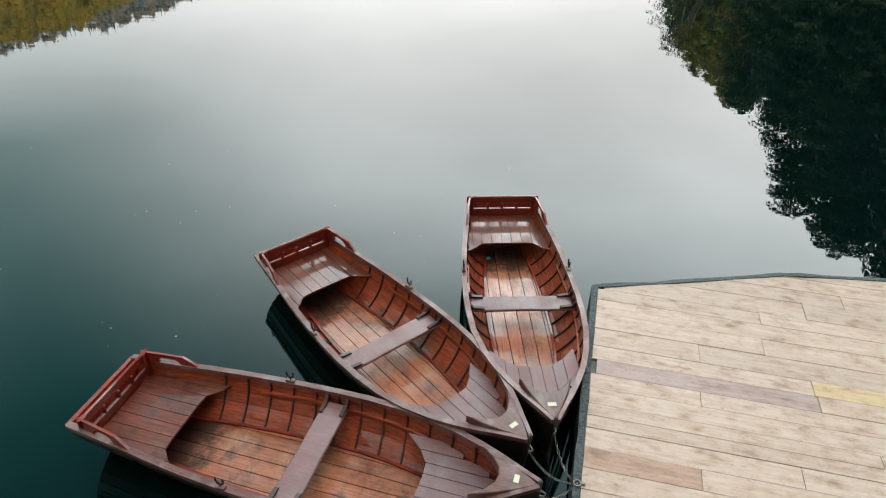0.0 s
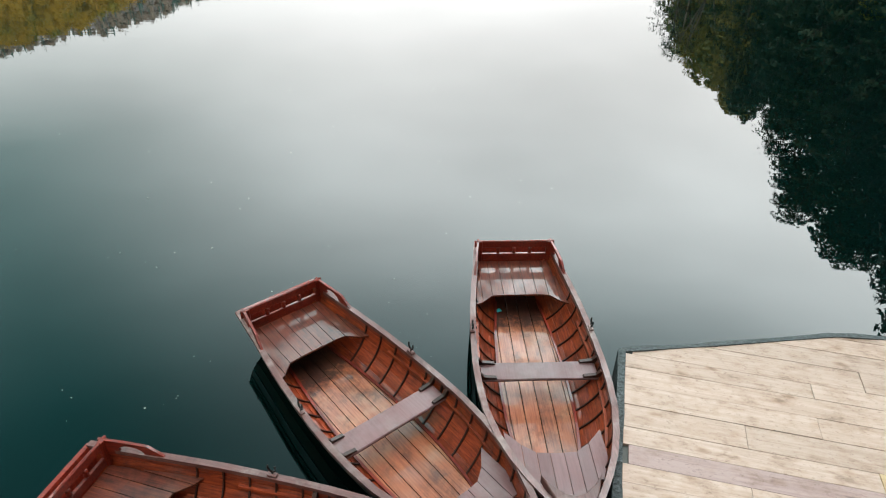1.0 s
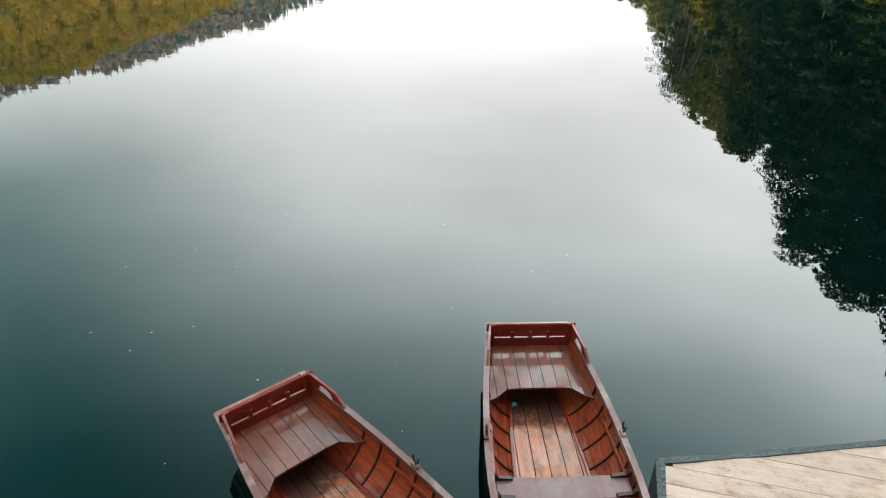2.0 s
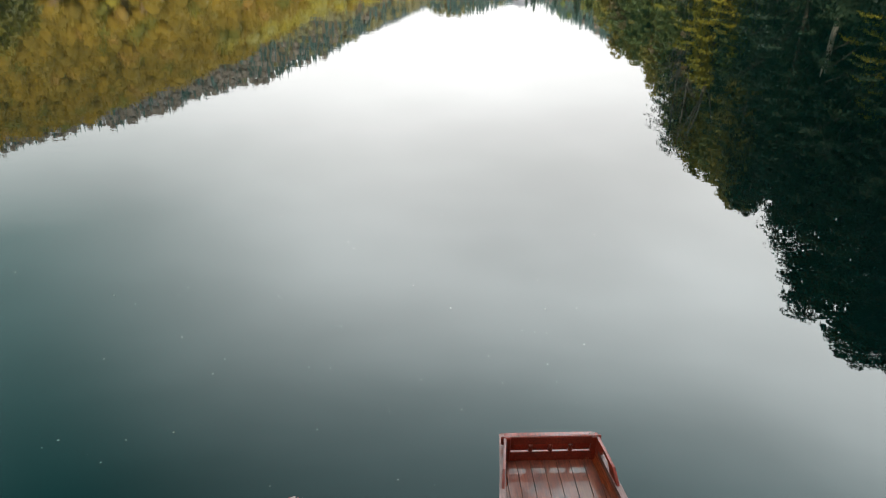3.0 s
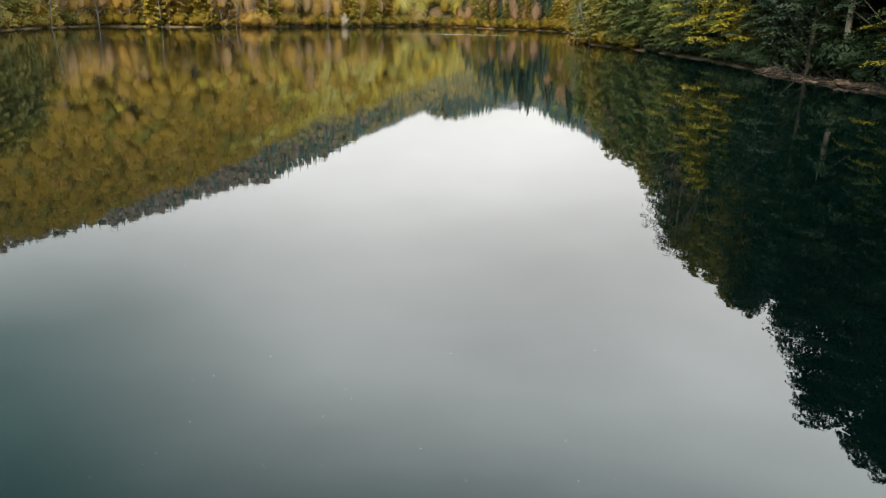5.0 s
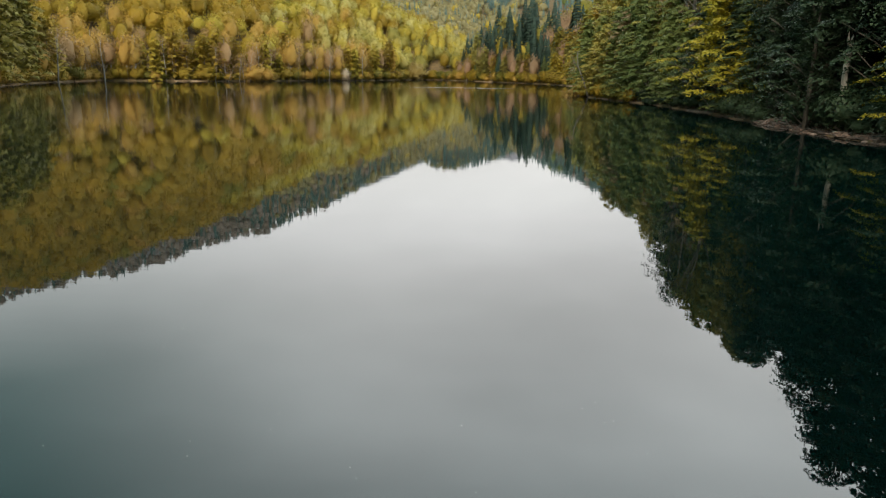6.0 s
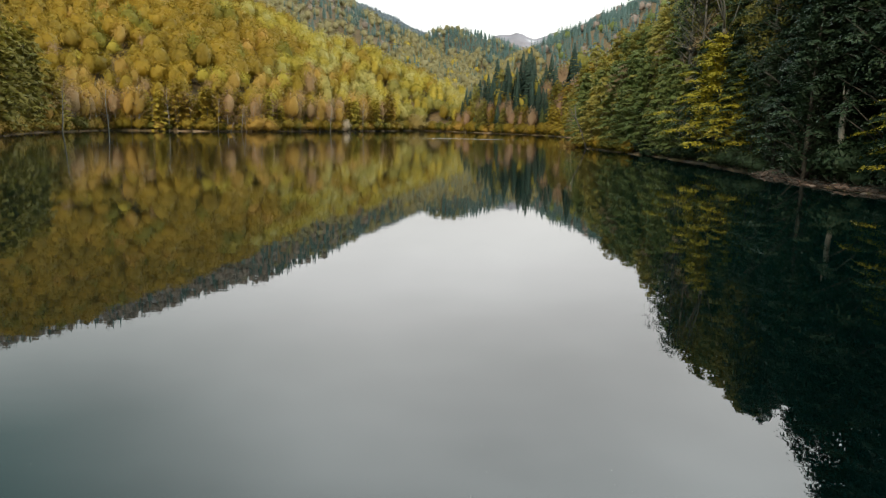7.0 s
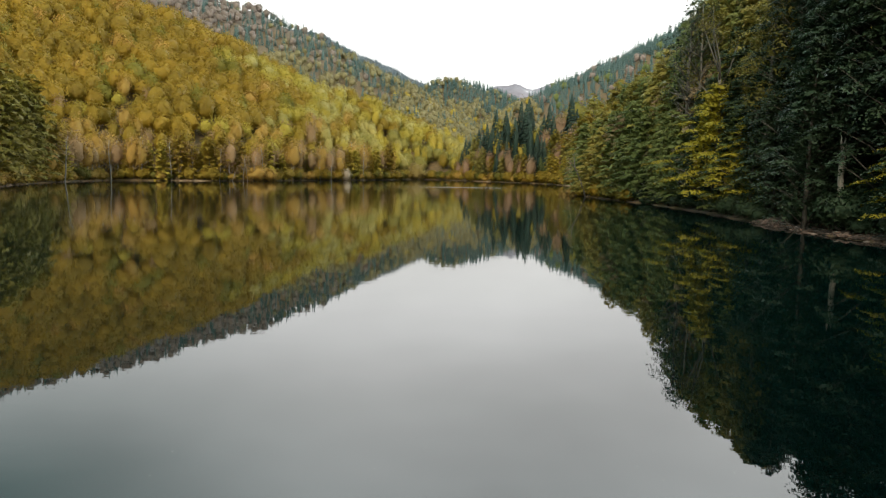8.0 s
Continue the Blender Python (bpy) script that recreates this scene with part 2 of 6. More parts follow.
def foliage(name, a, b_col, trans=0.35, hue=0.3, grainy=True):
    """Leaves: colour varies leaf by leaf, tree by tree and over the crown; some light passes through."""
    m, nt, b = material(name)
    geo = nt.nodes.new("ShaderNodeNewGeometry")
    inf = nt.nodes.new("ShaderNodeObjectInfo")
    big = noise_tex(nt, scaled(nt, geo.outputs["Position"], (1, 1, 1)), 0.05, 3)
    f = nt.nodes.new("ShaderNodeMath")
    f.operation = "MULTIPLY_ADD"
    nt.links.new(geo.outputs["Random Per Island"], f.inputs[0])
    f.inputs[1].default_value = 0.1
    nt.links.new(ramp(nt, big, [(0.3, (0, 0, 0)), (0.7, (0.75, 0.75, 0.75))]), f.inputs[2])
    col = ramp(nt, f.outputs[0], [(0.05, a), (0.95, b_col)])
    col = mixed(nt, hue, col, ramp(nt, inf.outputs["Random"], [(0, (0.6, 0.75, 0.6)), (0.5, (1, 1, 1)), (1, (1.0, 0.82, 0.6))]), "MULTIPLY")
    nt.links.new(col, b.inputs["Base Color"])
    b.inputs["Roughness"].default_value = 0.6
    b.inputs["Specular IOR Level"].default_value = 0.25
    bump(nt, b, noise_tex(nt, geo.outputs["Position"], 1.3, 4, 0.6), 0.5, 0.5) if grainy else None
    tr = nt.nodes.new("ShaderNodeBsdfTranslucent")
    nt.links.new(col, tr.inputs["Color"])
    mx = nt.nodes.new("ShaderNodeMixShader")
    mx.inputs[0].default_value = trans
    out = nt.nodes["Material Output"]
    nt.links.new(b.outputs[0], mx.inputs[1])
    nt.links.new(tr.outputs[0], mx.inputs[2])
    nt.links.new(mx.outputs[0], out.inputs["Surface"])
    return m


L_YELLOW = foliage("fresh_yellow_green_leaves", (0.255, 0.163, 0.014), (0.375, 0.245, 0.024), hue=0.2, grainy=False)
L_OLIVE = foliage("olive_green_leaves", (0.22, 0.148, 0.015), (0.33, 0.222, 0.024), hue=0.2, grainy=False)
L_MOSS = foliage("moss_green_leaves", (0.165, 0.147, 0.02), (0.265, 0.222, 0.03), hue=0.25)
L_LIME = foliage("lime_yellow_leaves", (0.34, 0.26, 0.034), (0.5, 0.38, 0.056))
L_GREEN = foliage("mid_green_leaves", (0.1, 0.09, 0.018), (0.17, 0.145, 0.026))
L_LAKESIDE = foliage("olive_green_lakeside_leaves", (0.165, 0.138, 0.02), (0.275, 0.222, 0.03))
# dark green, with the near wood's shade put into the colour
L_DEEP_SHADE = foliage("shade_deepened_green_leaves", (0.013, 0.027, 0.017), (0.031, 0.052, 0.026))
L_AMBER = foliage("amber_budding_leaves", (0.33, 0.2, 0.04), (0.46, 0.285, 0.065), hue=0.2, grainy=False)
L_PINK = foliage("pinkish_brown_buds", (0.27, 0.165, 0.075), (0.38, 0.235, 0.115), hue=0.2)
# needles of the far hills, painted bluer and lighter as haze makes them
L_CONIFER_HAZE = foliage("haze_tinted_blue_green_needles", (0.065, 0.115, 0.115), (0.115, 0.175, 0.165), 0.1)
L_SPRUCE = foliage("dark_spruce_needles", (0.02, 0.043, 0.034), (0.045, 0.075, 0.055), 0.1)
# bare brown twigs, their colour raised to include the mountain haze
L_BROWNTREE = foliage("hazy_bare_brown_twigs", (0.19, 0.145, 0.125), (0.27, 0.21, 0.18), 0.1)
# shaded version of the green leaves: the shade is in the base colour
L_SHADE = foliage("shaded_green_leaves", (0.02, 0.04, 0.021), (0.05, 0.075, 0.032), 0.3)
L_RUSSET = foliage("russet_larch_twigs", (0.24, 0.145, 0.085), (0.34, 0.21, 0.13), 0.3, grainy=False)
L_FIR = foliage("soft_green_fir_needles", (0.07, 0.095, 0.03), (0.13, 0.15, 0.045), 0.2)
L_WOOD = foliage("dull_olive_wood_leaves", (0.115, 0.103, 0.016), (0.195, 0.165, 0.024))
# distance haze is put into this paler leaf colour
L_PALE_HAZE = foliage("haze_paled_leaves", (0.34, 0.285, 0.08), (0.48, 0.4, 0.13), hue=0.2, grainy=False)
L_SPRAY = foliage("bright_yellow_green_beech_sprays", (0.27, 0.235, 0.02), (0.42, 0.34, 0.03), hue=0.1)
L_BANK = foliage("soft_olive_green_bank_leaves", (0.24, 0.21, 0.05), (0.38, 0.325, 0.08), 0.45, hue=0.35)
L_BANKGREEN = foliage("fresh_green_bank_leaves", (0.125, 0.155, 0.05), (0.225, 0.25, 0.075), 0.45, hue=0.3)
L_ROSY = foliage("rosy_brown_bank_buds", (0.27, 0.195, 0.11), (0.4, 0.285, 0.165), 0.45, hue=0.25)
# olive mountain leaves, greyed in the colour itself to look hazy
L_DISTANT_HAZE = foliage("haze_dulled_olive_leaves", (0.2, 0.175, 0.085), (0.29, 0.25, 0.12), 0.3, hue=0.25, grainy=False)
# the farthest ridge: its haze is painted as blue-grey foliage
L_BLUE_HAZE = foliage("haze_blue_distant_needles", (0.12, 0.15, 0.185), (0.18, 0.21, 0.245), 0.1, hue=0.2, grainy=False)
L_WHITE = foliage("white_blossom", (0.36, 0.29, 0.21), (0.5, 0.41, 0.31))
L_STRAW = foliage("straw_yellow_bush_leaves", (0.24, 0.17, 0.05), (0.34, 0.25, 0.08))


def bark(name, a, b_col):
    m, nt, b = material(name)
    n = noise_tex(nt, coords(nt, (3, 3, 0.7)), 4.0, 7, 0.65)
    nt.links.new(ramp(nt, n, [(0.35, a), (0.65, b_col)]), b.inputs["Base Color"])
    b.inputs["Roughness"].default_value = 0.85
    bump(nt, b, n, 0.6, 0.03)
    return m


M_BARK = bark("grey_beech_bark", (0.06, 0.055, 0.045), (0.14, 0.125, 0.105))
M_BARK_PALE = bark("pale_bleached_bark", (0.2, 0.17, 0.14), (0.36, 0.32, 0.27))
M_BARK_DARK = bark("dark_bark", (0.03, 0.025, 0.02), (0.07, 0.06, 0.045))

# ground: forest litter, rock and snow by height and slope
M_GROUND, nt, b = material("forest_floor_and_rock")
pos = position(nt)
sep = nt.nodes.new("ShaderNodeSeparateXYZ")
nt.links.new(pos, sep.inputs[0])
n1 = noise_tex(nt, pos, 0.35, 8, 0.65)
litter = ramp(nt, n1, [(0.3, (0.06, 0.038, 0.016)), (0.55, (0.12, 0.076, 0.03)), (0.75, (0.17, 0.11, 0.044))])
n2 = noise_tex(nt, scaled(nt, pos, (1, 1, 2)), 0.009, 9, 0.7)
# rock and snow, with the far mountain's lilac haze in the rock tones
hazed_rock = ramp(nt, n2, [(0.3, (0.14, 0.125, 0.148)), (0.52, (0.21, 0.19, 0.22)), (0.58, (0.27, 0.25, 0.28)), (0.63, (0.5, 0.49, 0.52))])
hi = nt.nodes.new("ShaderNodeMapRange")
for k, v in zip(("From Min", "From Max"), (170, 260)):
    hi.inputs[k].default_value = v
nt.links.new(sep.outputs["Z"], hi.inputs["Value"])
edge = nt.nodes.new("ShaderNodeMapRange")        # a strip of bare reddish earth and gravel at the water's edge
for k, v in zip(("From Min", "From Max", "To Min", "To Max"), (0.45, 0.8, 1, 0)):
    edge.inputs[k].default_value = v
nt.links.new(sep.outputs["Z"], edge.inputs["Value"])
earth = ramp(nt, noise_tex(nt, pos, 0.9, 6, 0.7), [(0.35, (0.03, 0.019, 0.014)), (0.6, (0.1, 0.058, 0.04))])
strip = ramp(nt, noise_tex(nt, pos, 0.06, 4, 0.6), [(0.48, (0, 0, 0)), (0.56, (1, 1, 1))])
far_bank = nt.nodes.new("ShaderNodeMapRange")     # sandy tan on the far shores, lightened in colour against the trees' shade
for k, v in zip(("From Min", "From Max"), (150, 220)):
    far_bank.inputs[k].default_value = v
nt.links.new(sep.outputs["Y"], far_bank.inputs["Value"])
lifted_sand = ramp(nt, noise_tex(nt, pos, 0.5, 6, 0.7), [(0.35, (0.16, 0.1, 0.055)), (0.6, (0.36, 0.24, 0.14))])
earth = mixed(nt, far_bank.outputs["Result"], earth, lifted_sand)
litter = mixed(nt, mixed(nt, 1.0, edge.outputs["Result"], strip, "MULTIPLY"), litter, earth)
nt.links.new(mixed(nt, hi.outputs["Result"], litter, hazed_rock), b.inputs["Base Color"])
b.inputs["Roughness"].default_value = 0.9
bump(nt, b, n1, 0.7, 0.3)

# lake: deep teal, mirror-still with a faint swell
M_WATER, nt, b = material("still_teal_lake_water")
pos = position(nt)
b.inputs["Base Color"].default_value = (0.0003, 0.0042, 0.0038, 1)
sep = nt.nodes.new("ShaderNodeSeparateXYZ")       # a thin breeze line ruffles the far water
nt.links.new(pos, sep.inputs[0])
wob = node(nt, "ShaderNodeMath")
wob.operation = "MULTIPLY_ADD"
nt.links.new(noise_tex(nt, scaled(nt, pos, (0.05, 0.3, 1)), 1.0, 3), wob.inputs[0])
wob.inputs[1].default_value = 14.0
nt.links.new(sep.outputs["Y"], wob.inputs[2])
unit = nt.nodes.new("ShaderNodeMapRange")
for k, v in zip(("From Min", "From Max"), (240, 280)):
    unit.inputs[k].default_value = v
nt.links.new(wob.outputs[0], unit.inputs["Value"])
line = ramp(nt, unit.outputs["Result"], [(0.4, (0, 0, 0)), (0.48, (1, 1, 1)), (0.52, (1, 1, 1)), (0.6, (0, 0, 0))])
span = nt.nodes.new("ShaderNodeMapRange")
for k, v in zip(("From Min", "From Max"), (-30, 50)):
    span.inputs[k].default_value = v
nt.links.new(sep.outputs["X"], span.inputs["Value"])
line = mixed(nt, 1.0, line, ramp(nt, span.outputs["Result"], [(0.1, (0, 0, 0)), (0.45, (1, 1, 1)), (0.6, (1, 1, 1)), (0.85, (0, 0, 0))]), "MULTIPLY")
rough = nt.nodes.new("ShaderNodeMapRange")
for k, v in zip(("To Min", "To Max"), (0.006, 0.3)):
    rough.inputs[k].default_value = v
nt.links.new(line, rough.inputs["Value"])
open_water = nt.nodes.new("ShaderNodeMapRange")   # the open lake is a little less still than the dock's lee
for k, v in zip(("From Min", "From Max", "To Min", "To Max"), (11, 110, 0.0, 0.045)):
    open_water.inputs[k].default_value = v
nt.links.new(sep.outputs["Y"], open_water.inputs["Value"])
both = nt.nodes.new("ShaderNodeMath")
both.operation = "ADD"
nt.links.new(rough.outputs["Result"], both.inputs[0])
nt.links.new(open_water.outputs["Result"], both.inputs[1])
nt.links.new(both.outputs[0], b.inputs["Roughness"])
b.inputs["IOR"].default_value = 1.333
r1 = noise_tex(nt, scaled(nt, pos, (0.5, 1.3, 1)), 1.1, 3, 0.5)
bump(nt, b, r1, 0.055, 0.02)
M_ROCK = plain("pale_brown_shore_stone", (0.15, 0.1, 0.08), 0.85, 0, 0.5, 1.6, 0.6, 0.08)
_nt = M_ROCK.node_tree
_b = _nt.nodes["Principled BSDF"]
_inf = _nt.nodes.new("ShaderNodeObjectInfo")
_old = _b.inputs["Base Color"].links[0].from_socket
_nt.links.new(mixed(_nt, 0.85, _old, ramp(_nt, _inf.outputs["Random"], [(0, (0.35, 0.3, 0.28)), (0.4, (0.9, 0.72, 0.6)), (0.7, (1, 1, 1)), (1, (0.8, 0.5, 0.36))]), "MULTIPLY"), _b.inputs["Base Color"])
M_RUBBLE, nt, b = material("mixed_red_brown_rubble")
_geo = nt.nodes.new("ShaderNodeNewGeometry")
nt.links.new(mixed(nt, 0.35, ramp(nt, _geo.outputs["Random Per Island"], [(0, (0.02, 0.015, 0.012)), (0.5, (0.05, 0.031, 0.023)), (0.8, (0.12, 0.076, 0.058)), (1, (0.26, 0.2, 0.17))]), ramp(nt, noise_tex(nt, _geo.outputs["Position"], 9.0, 5), [(0.3, (0.03, 0.02, 0.016)), (0.7, (0.2, 0.135, 0.105))])), b.inputs["Base Color"])
b.inputs["Roughness"].default_value = 0.9
M_SPECK = plain("pale_floating_petals", (0.3, 0.3, 0.26), 0.7, 0, 0.2)
M_REED = foliage("dry_amber_reed", (0.2, 0.12, 0.03), (0.32, 0.2, 0.06))


# ---- mesh helpers ----
def mesh_of(name, verts, faces, mats, index=None, smooth=False):
    me = bpy.data.meshes.new(name)
    me.from_pydata([tuple(v) for v in verts], [], faces)
    for m in (mats if isinstance(mats, (list, tuple)) else [mats]):
        me.materials.append(m)
    if index is not None:
        me.polygons.foreach_set("material_index", np.asarray(index, dtype=np.int32))
    if smooth:
        me.polygons.foreach_set("use_smooth", [True] * len(me.polygons))
    me.update()
    return me


def quad_mesh(name, polys, mats, index=None, normals=None):
    """Many loose leaves as one mesh. polys: array N x corners x 3; normals: the way each leaf's clump faces."""
    q = np.asarray(polys, dtype=np.float32)
    n, c = q.shape[:2]
    me = bpy.data.meshes.new(name)
    me.vertices.add(c * n)
    me.vertices.foreach_set("co", q.reshape(-1))
    me.loops.add(c * n)
    me.loops.foreach_set("vertex_index", np.arange(c * n, dtype=np.int32))
    me.polygons.add(n)
    me.polygons.foreach_set("loop_start", np.arange(0, c * n, c, dtype=np.int32))
    for m in (mats if isinstance(mats, (list, tuple)) else [mats]):
        me.materials.append(m)
    if index is not None:
        me.polygons.foreach_set("material_index", np.asarray(index, dtype=np.int32))
    me.update(calc_edges=True)
    if normals is not None:
        me.polygons.foreach_set("use_smooth", [True] * n)
        nr = np.asarray(normals, dtype=np.float32)
        me.normals_split_custom_set_from_vertices(nr.reshape(-1, 3) if nr.ndim == 3 else np.repeat(nr, c, axis=0))
    return me


def part(name, me, parent, label="", m=None):
    """Links a mesh (or a bmesh with its material) as one mesh object under a thing or a part."""
    ob = new(name, me)
    ob.parent = parent
    if m is not None:
        ob.matrix_basis = m
    if label:
        ob["label"] = label
    return ob


def empty(name, m, label, category, group=""):
    ob = new(name)
    ob.matrix_basis = m
    return tagged(ob, label, category, group)


def box_data(name, lo, hi, mat, bevel=0.006):
    bm = bmesh.new()
    c = [(a + b_) / 2 for a, b_ in zip(lo, hi)]
    s = [b_ - a for a, b_ in zip(lo, hi)]
    bmesh.ops.create_cube(bm, size=1, matrix=Matrix.Translation(c) @ Matrix.Diagonal((*s, 1)))
    if bevel:
        bmesh.ops.bevel(bm, geom=bm.edges[:], offset=min(bevel, min(s) * 0.4), segments=1, affect="EDGES")
    me = bpy.data.meshes.new(name)
    bm.to_mesh(me)
    bm.free()
    me.materials.append(mat)
    return me


def prism(name, outline, z0, z1, mat, bevel=0.005, hole=None):
    """A flat board with the given outline (list of x, y) between two heights."""
    bm = bmesh.new()
    vs = [bm.verts.new((x, y, z0)) for x, y in outline]
    f = bm.faces.new(vs)
    r = bmesh.ops.extrude_face_region(bm, geom=[f])
    bmesh.ops.translate(bm, verts=[v for v in r["geom"] if isinstance(v, bmesh.types.BMVert)], vec=(0, 0, z1 - z0))
    bmesh.ops.recalc_face_normals(bm, faces=bm.faces[:])
    if bevel:
        es = [e for e in bm.edges if abs(e.verts[0].co.z - z1) < 1e-6 and abs(e.verts[1].co.z - z1) < 1e-6]
        bmesh.ops.bevel(bm, geom=es, offset=bevel, segments=1, affect="EDGES")
    bmesh.ops.triangulate(bm, faces=[f for f in bm.faces if len(f.verts) > 4])
    me = bpy.data.meshes.new(name)
    bm.to_mesh(me)
    bm.free()
    me.materials.append(mat)
    return me


def tube_geo(path, radii, sides=6):
    """Verts and faces of a tube along a path."""
    path = [Vector(p) for p in path]
    vs, fs = [], []
    for i, p in enumerate(path):
        d = (path[min(i + 1, len(path) - 1)] - path[max(i - 1, 0)]).normalized()
        ref = Vector((0, 0, 1)) if abs(d.z) < 0.9 else Vector((1, 0, 0))
        a = d.cross(ref).normalized()
        c = d.cross(a)
        for k in range(sides):
            w = 2 * math.pi * k / sides
            vs.append(p + (a * math.cos(w) + c * math.sin(w)) * radii[i])
    for i in range(len(path) - 1):
        for k in range(sides):
            k2 = (k + 1) % sides
            fs.append((i * sides + k, i * sides + k2, (i + 1) * sides + k2, (i + 1) * sides + k))
    fs.append(tuple(range(sides))[::-1])
    fs.append(tuple((len(path) - 1) * sides + k for k in range(sides)))
    return vs, fs


def tubes(name, specs, mat, smooth=True):
    vs, fs = [], []
    for path, radii, sides in specs:
        v, f = tube_geo(path, radii, sides)
        o = len(vs)
        vs += v
        fs += [tuple(i + o for i in q) for q in f]
    return mesh_of(name, vs, fs, mat, smooth=smooth)


# ---- the land: one sheet round the lake ----
LAKE = [(-9, -7), (-60, 10), (-100, 90), (-117, 184), (-134, 235), (-138, 290), (-104, 303), (-80, 322), (-68, 348), (-50, 366),
        (-26, 410), (-14, 440), (2, 428), (22, 392), (50, 346), (57, 290), (54, 235), (43, 205), (34, 189), (36, 172),
        (40, 145), (41, 118), (39.8, 100), (39, 80), (40.2, 66), (38, 45), (31, 22), (24, 0), (12, -8)]
RIDGES = [  # crest lines as (x, y, z), and the steepness of their flanks
    ([(-420, -200, 170), (-400, 150, 175), (-330, 370, 150), (-262, 440, 133), (-208, 462, 102), (-155, 478, 85), (-88, 495, 59), (-34, 515, 36), (9, 525, 19)], 0.56),
    ([(-900, 500, 330), (-520, 860, 265), (-440, 890, 262), (-375, 925, 252), (-275, 962, 221), (-200, 980, 190), (-176, 985, 168), (-113, 993, 132), (-64, 998, 112)], 0.55),
    ([(-600, 1560, 330), (-294, 1572, 298), (-181, 1590, 248), (-50, 1600, 184), (60, 1640, 120)], 0.5),
    ([(-54, 1198, 124), (-21, 1200, 143), (23, 1200, 152), (77, 1198, 141), (136, 1192, 106), (190, 1180, 60)], 0.5),
    ([(122, 992, 76), (174, 985, 106), (235, 972, 135), (289, 957, 166), (375, 927, 214), (600, 800, 300)], 0.5),
    ([(150, -60, 75), (150, 120, 72), (124, 220, 50), (104, 310, 42), (84, 370, 28), (62, 425, 16), (45, 480, 10)], 0.5),
    ([(-500, -500, 200), (0, -420, 130), (500, -300, 180), (700, 300, 240)], 0.5),
    ([(60, 3050, 290), (180, 3010, 335), (250, 3000, 362), (330, 2985, 372), (400, 2980, 352), (485, 2960, 366), (560, 2950, 330), (700, 2900, 300)], 0.75),
    ([(-2600, 1500, 420), (-1500, 3000, 240), (0, 3900, 200), (1500, 3400, 260), (2600, 1500, 400), (2200, -1500, 380), (0, -2800, 360), (-2300, -1200, 380), (-2600, 1500, 420)], 0.35),
]


def seg_dist(px, py, a, b_):
    ax, ay, bx, by = a[0], a[1], b_[0], b_[1]
    dx, dy = bx - ax, by - ay
    u = np.clip(((px - ax) * dx + (py - ay) * dy) / (dx * dx + dy * dy), 0, 1)
    return np.hypot(px - ax - u * dx, py - ay - u * dy), u


def shore_dist(px, py):
    """Distance to the shoreline, positive on land, negative on the lake."""
    d = np.full(np.shape(px), 1e9)
    inside = np.zeros(np.shape(px), bool)
    n = len(LAKE)
    for i in range(n):
        a, b_ = LAKE[i], LAKE[(i + 1) % n]
        d = np.minimum(d, seg_dist(px, py, a, b_)[0])
        cross = (a[1] > py) != (b_[1] > py)
        with np.errstate(divide="ignore", invalid="ignore"):
            xi = (b_[0] - a[0]) * (py - a[1]) / (b_[1] - a[1] + 1e-12) + a[0]
        inside ^= cross & (px < xi)
    return np.where(inside, -d, d)


def waves(px, py, size, seed):
    """Smooth random relief between -1 and 1."""
    rs = np.random.RandomState(seed)
    out = np.zeros(np.shape(px))
    for k in range(9):
        w = rs.uniform(0.5, 2.4) / size * 2 * math.pi
        t = rs.uniform(0, 2 * math.pi)
        out += np.sin(px * w * math.cos(t) + py * w * math.sin(t) + rs.uniform(0, 6.3)) / (1 + 0.5 * k)
    return out / 2.2


def land(px, py):
    px, py = np.asarray(px, float), np.asarray(py, float)
    sd = shore_dist(px, py) + 1.2 * waves(px, py, 14, 3) * np.clip(np.hypot(px, py) / 200, 0.25, 1)
    h = np.full(px.shape, 4.0)
    for pts, slope in RIDGES:
        for a, b_ in zip(pts, pts[1:]):
            d, u = seg_dist(px, py, a, b_)
            z = a[2] + (b_[2] - a[2]) * u
            h = np.maximum(h, z + 6 - slope * np.sqrt(d * d + 144))
    h = h + waves(px, py, 130, 5) * np.clip(h / 14, 0, 6) * 0.8 + waves(px, py, 500, 8) * np.clip((h - 150) / 12, 0, 14)
    sp = np.maximum(sd, 0)
    h = h + 11 * np.abs(waves(px, py, 190, 12)) * np.clip((h - 230) / 60, 0, 1) * (py > 2300)
    h = np.minimum(h, 0.12 + np.where(sp < 5, 0.16 * sp, 0.8 + 0.62 * (sp - 5)))
    return np.where(sd > 0, h, np.maximum(-5, sd * 0.45 - 0.1))


def build_land():
    az = np.radians(np.concatenate([np.arange(-180, -48, 4.0), np.arange(-48, 62, 0.5), np.arange(62, 180, 4.0)]))
    rr = np.concatenate([np.array([0.5]), np.geomspace(4, 58, 22), np.arange(60, 112, 1.5), np.geomspace(113.5, 560, 90), np.geomspace(575, 1700, 62), np.geomspace(1760, 4600, 44)])
    A, R = np.meshgrid(az, rr)
    X, Y = R * np.sin(A), R * np.cos(A)
    Z = land(X, Y)
    na, nr = len(az), len(rr)
    vs = np.stack([X, Y, Z], -1).reshape(-1, 3)
    fs = []
    for i in range(nr - 1):
        for k in range(na):
            k2 = (k + 1) % na
            fs.append((i * na + k, i * na + k2, (i + 1) * na + k2, (i + 1) * na + k))
    fs.append(tuple(range(na)))
    me = mesh_of("ground", vs.tolist(), [f[::-1] for f in fs], M_GROUND, smooth=True)
    return tagged(new("ground", me), "wooded valley ground rising to rocky snow-patched mountains", "ground", kind="structure")


ground = build_land()
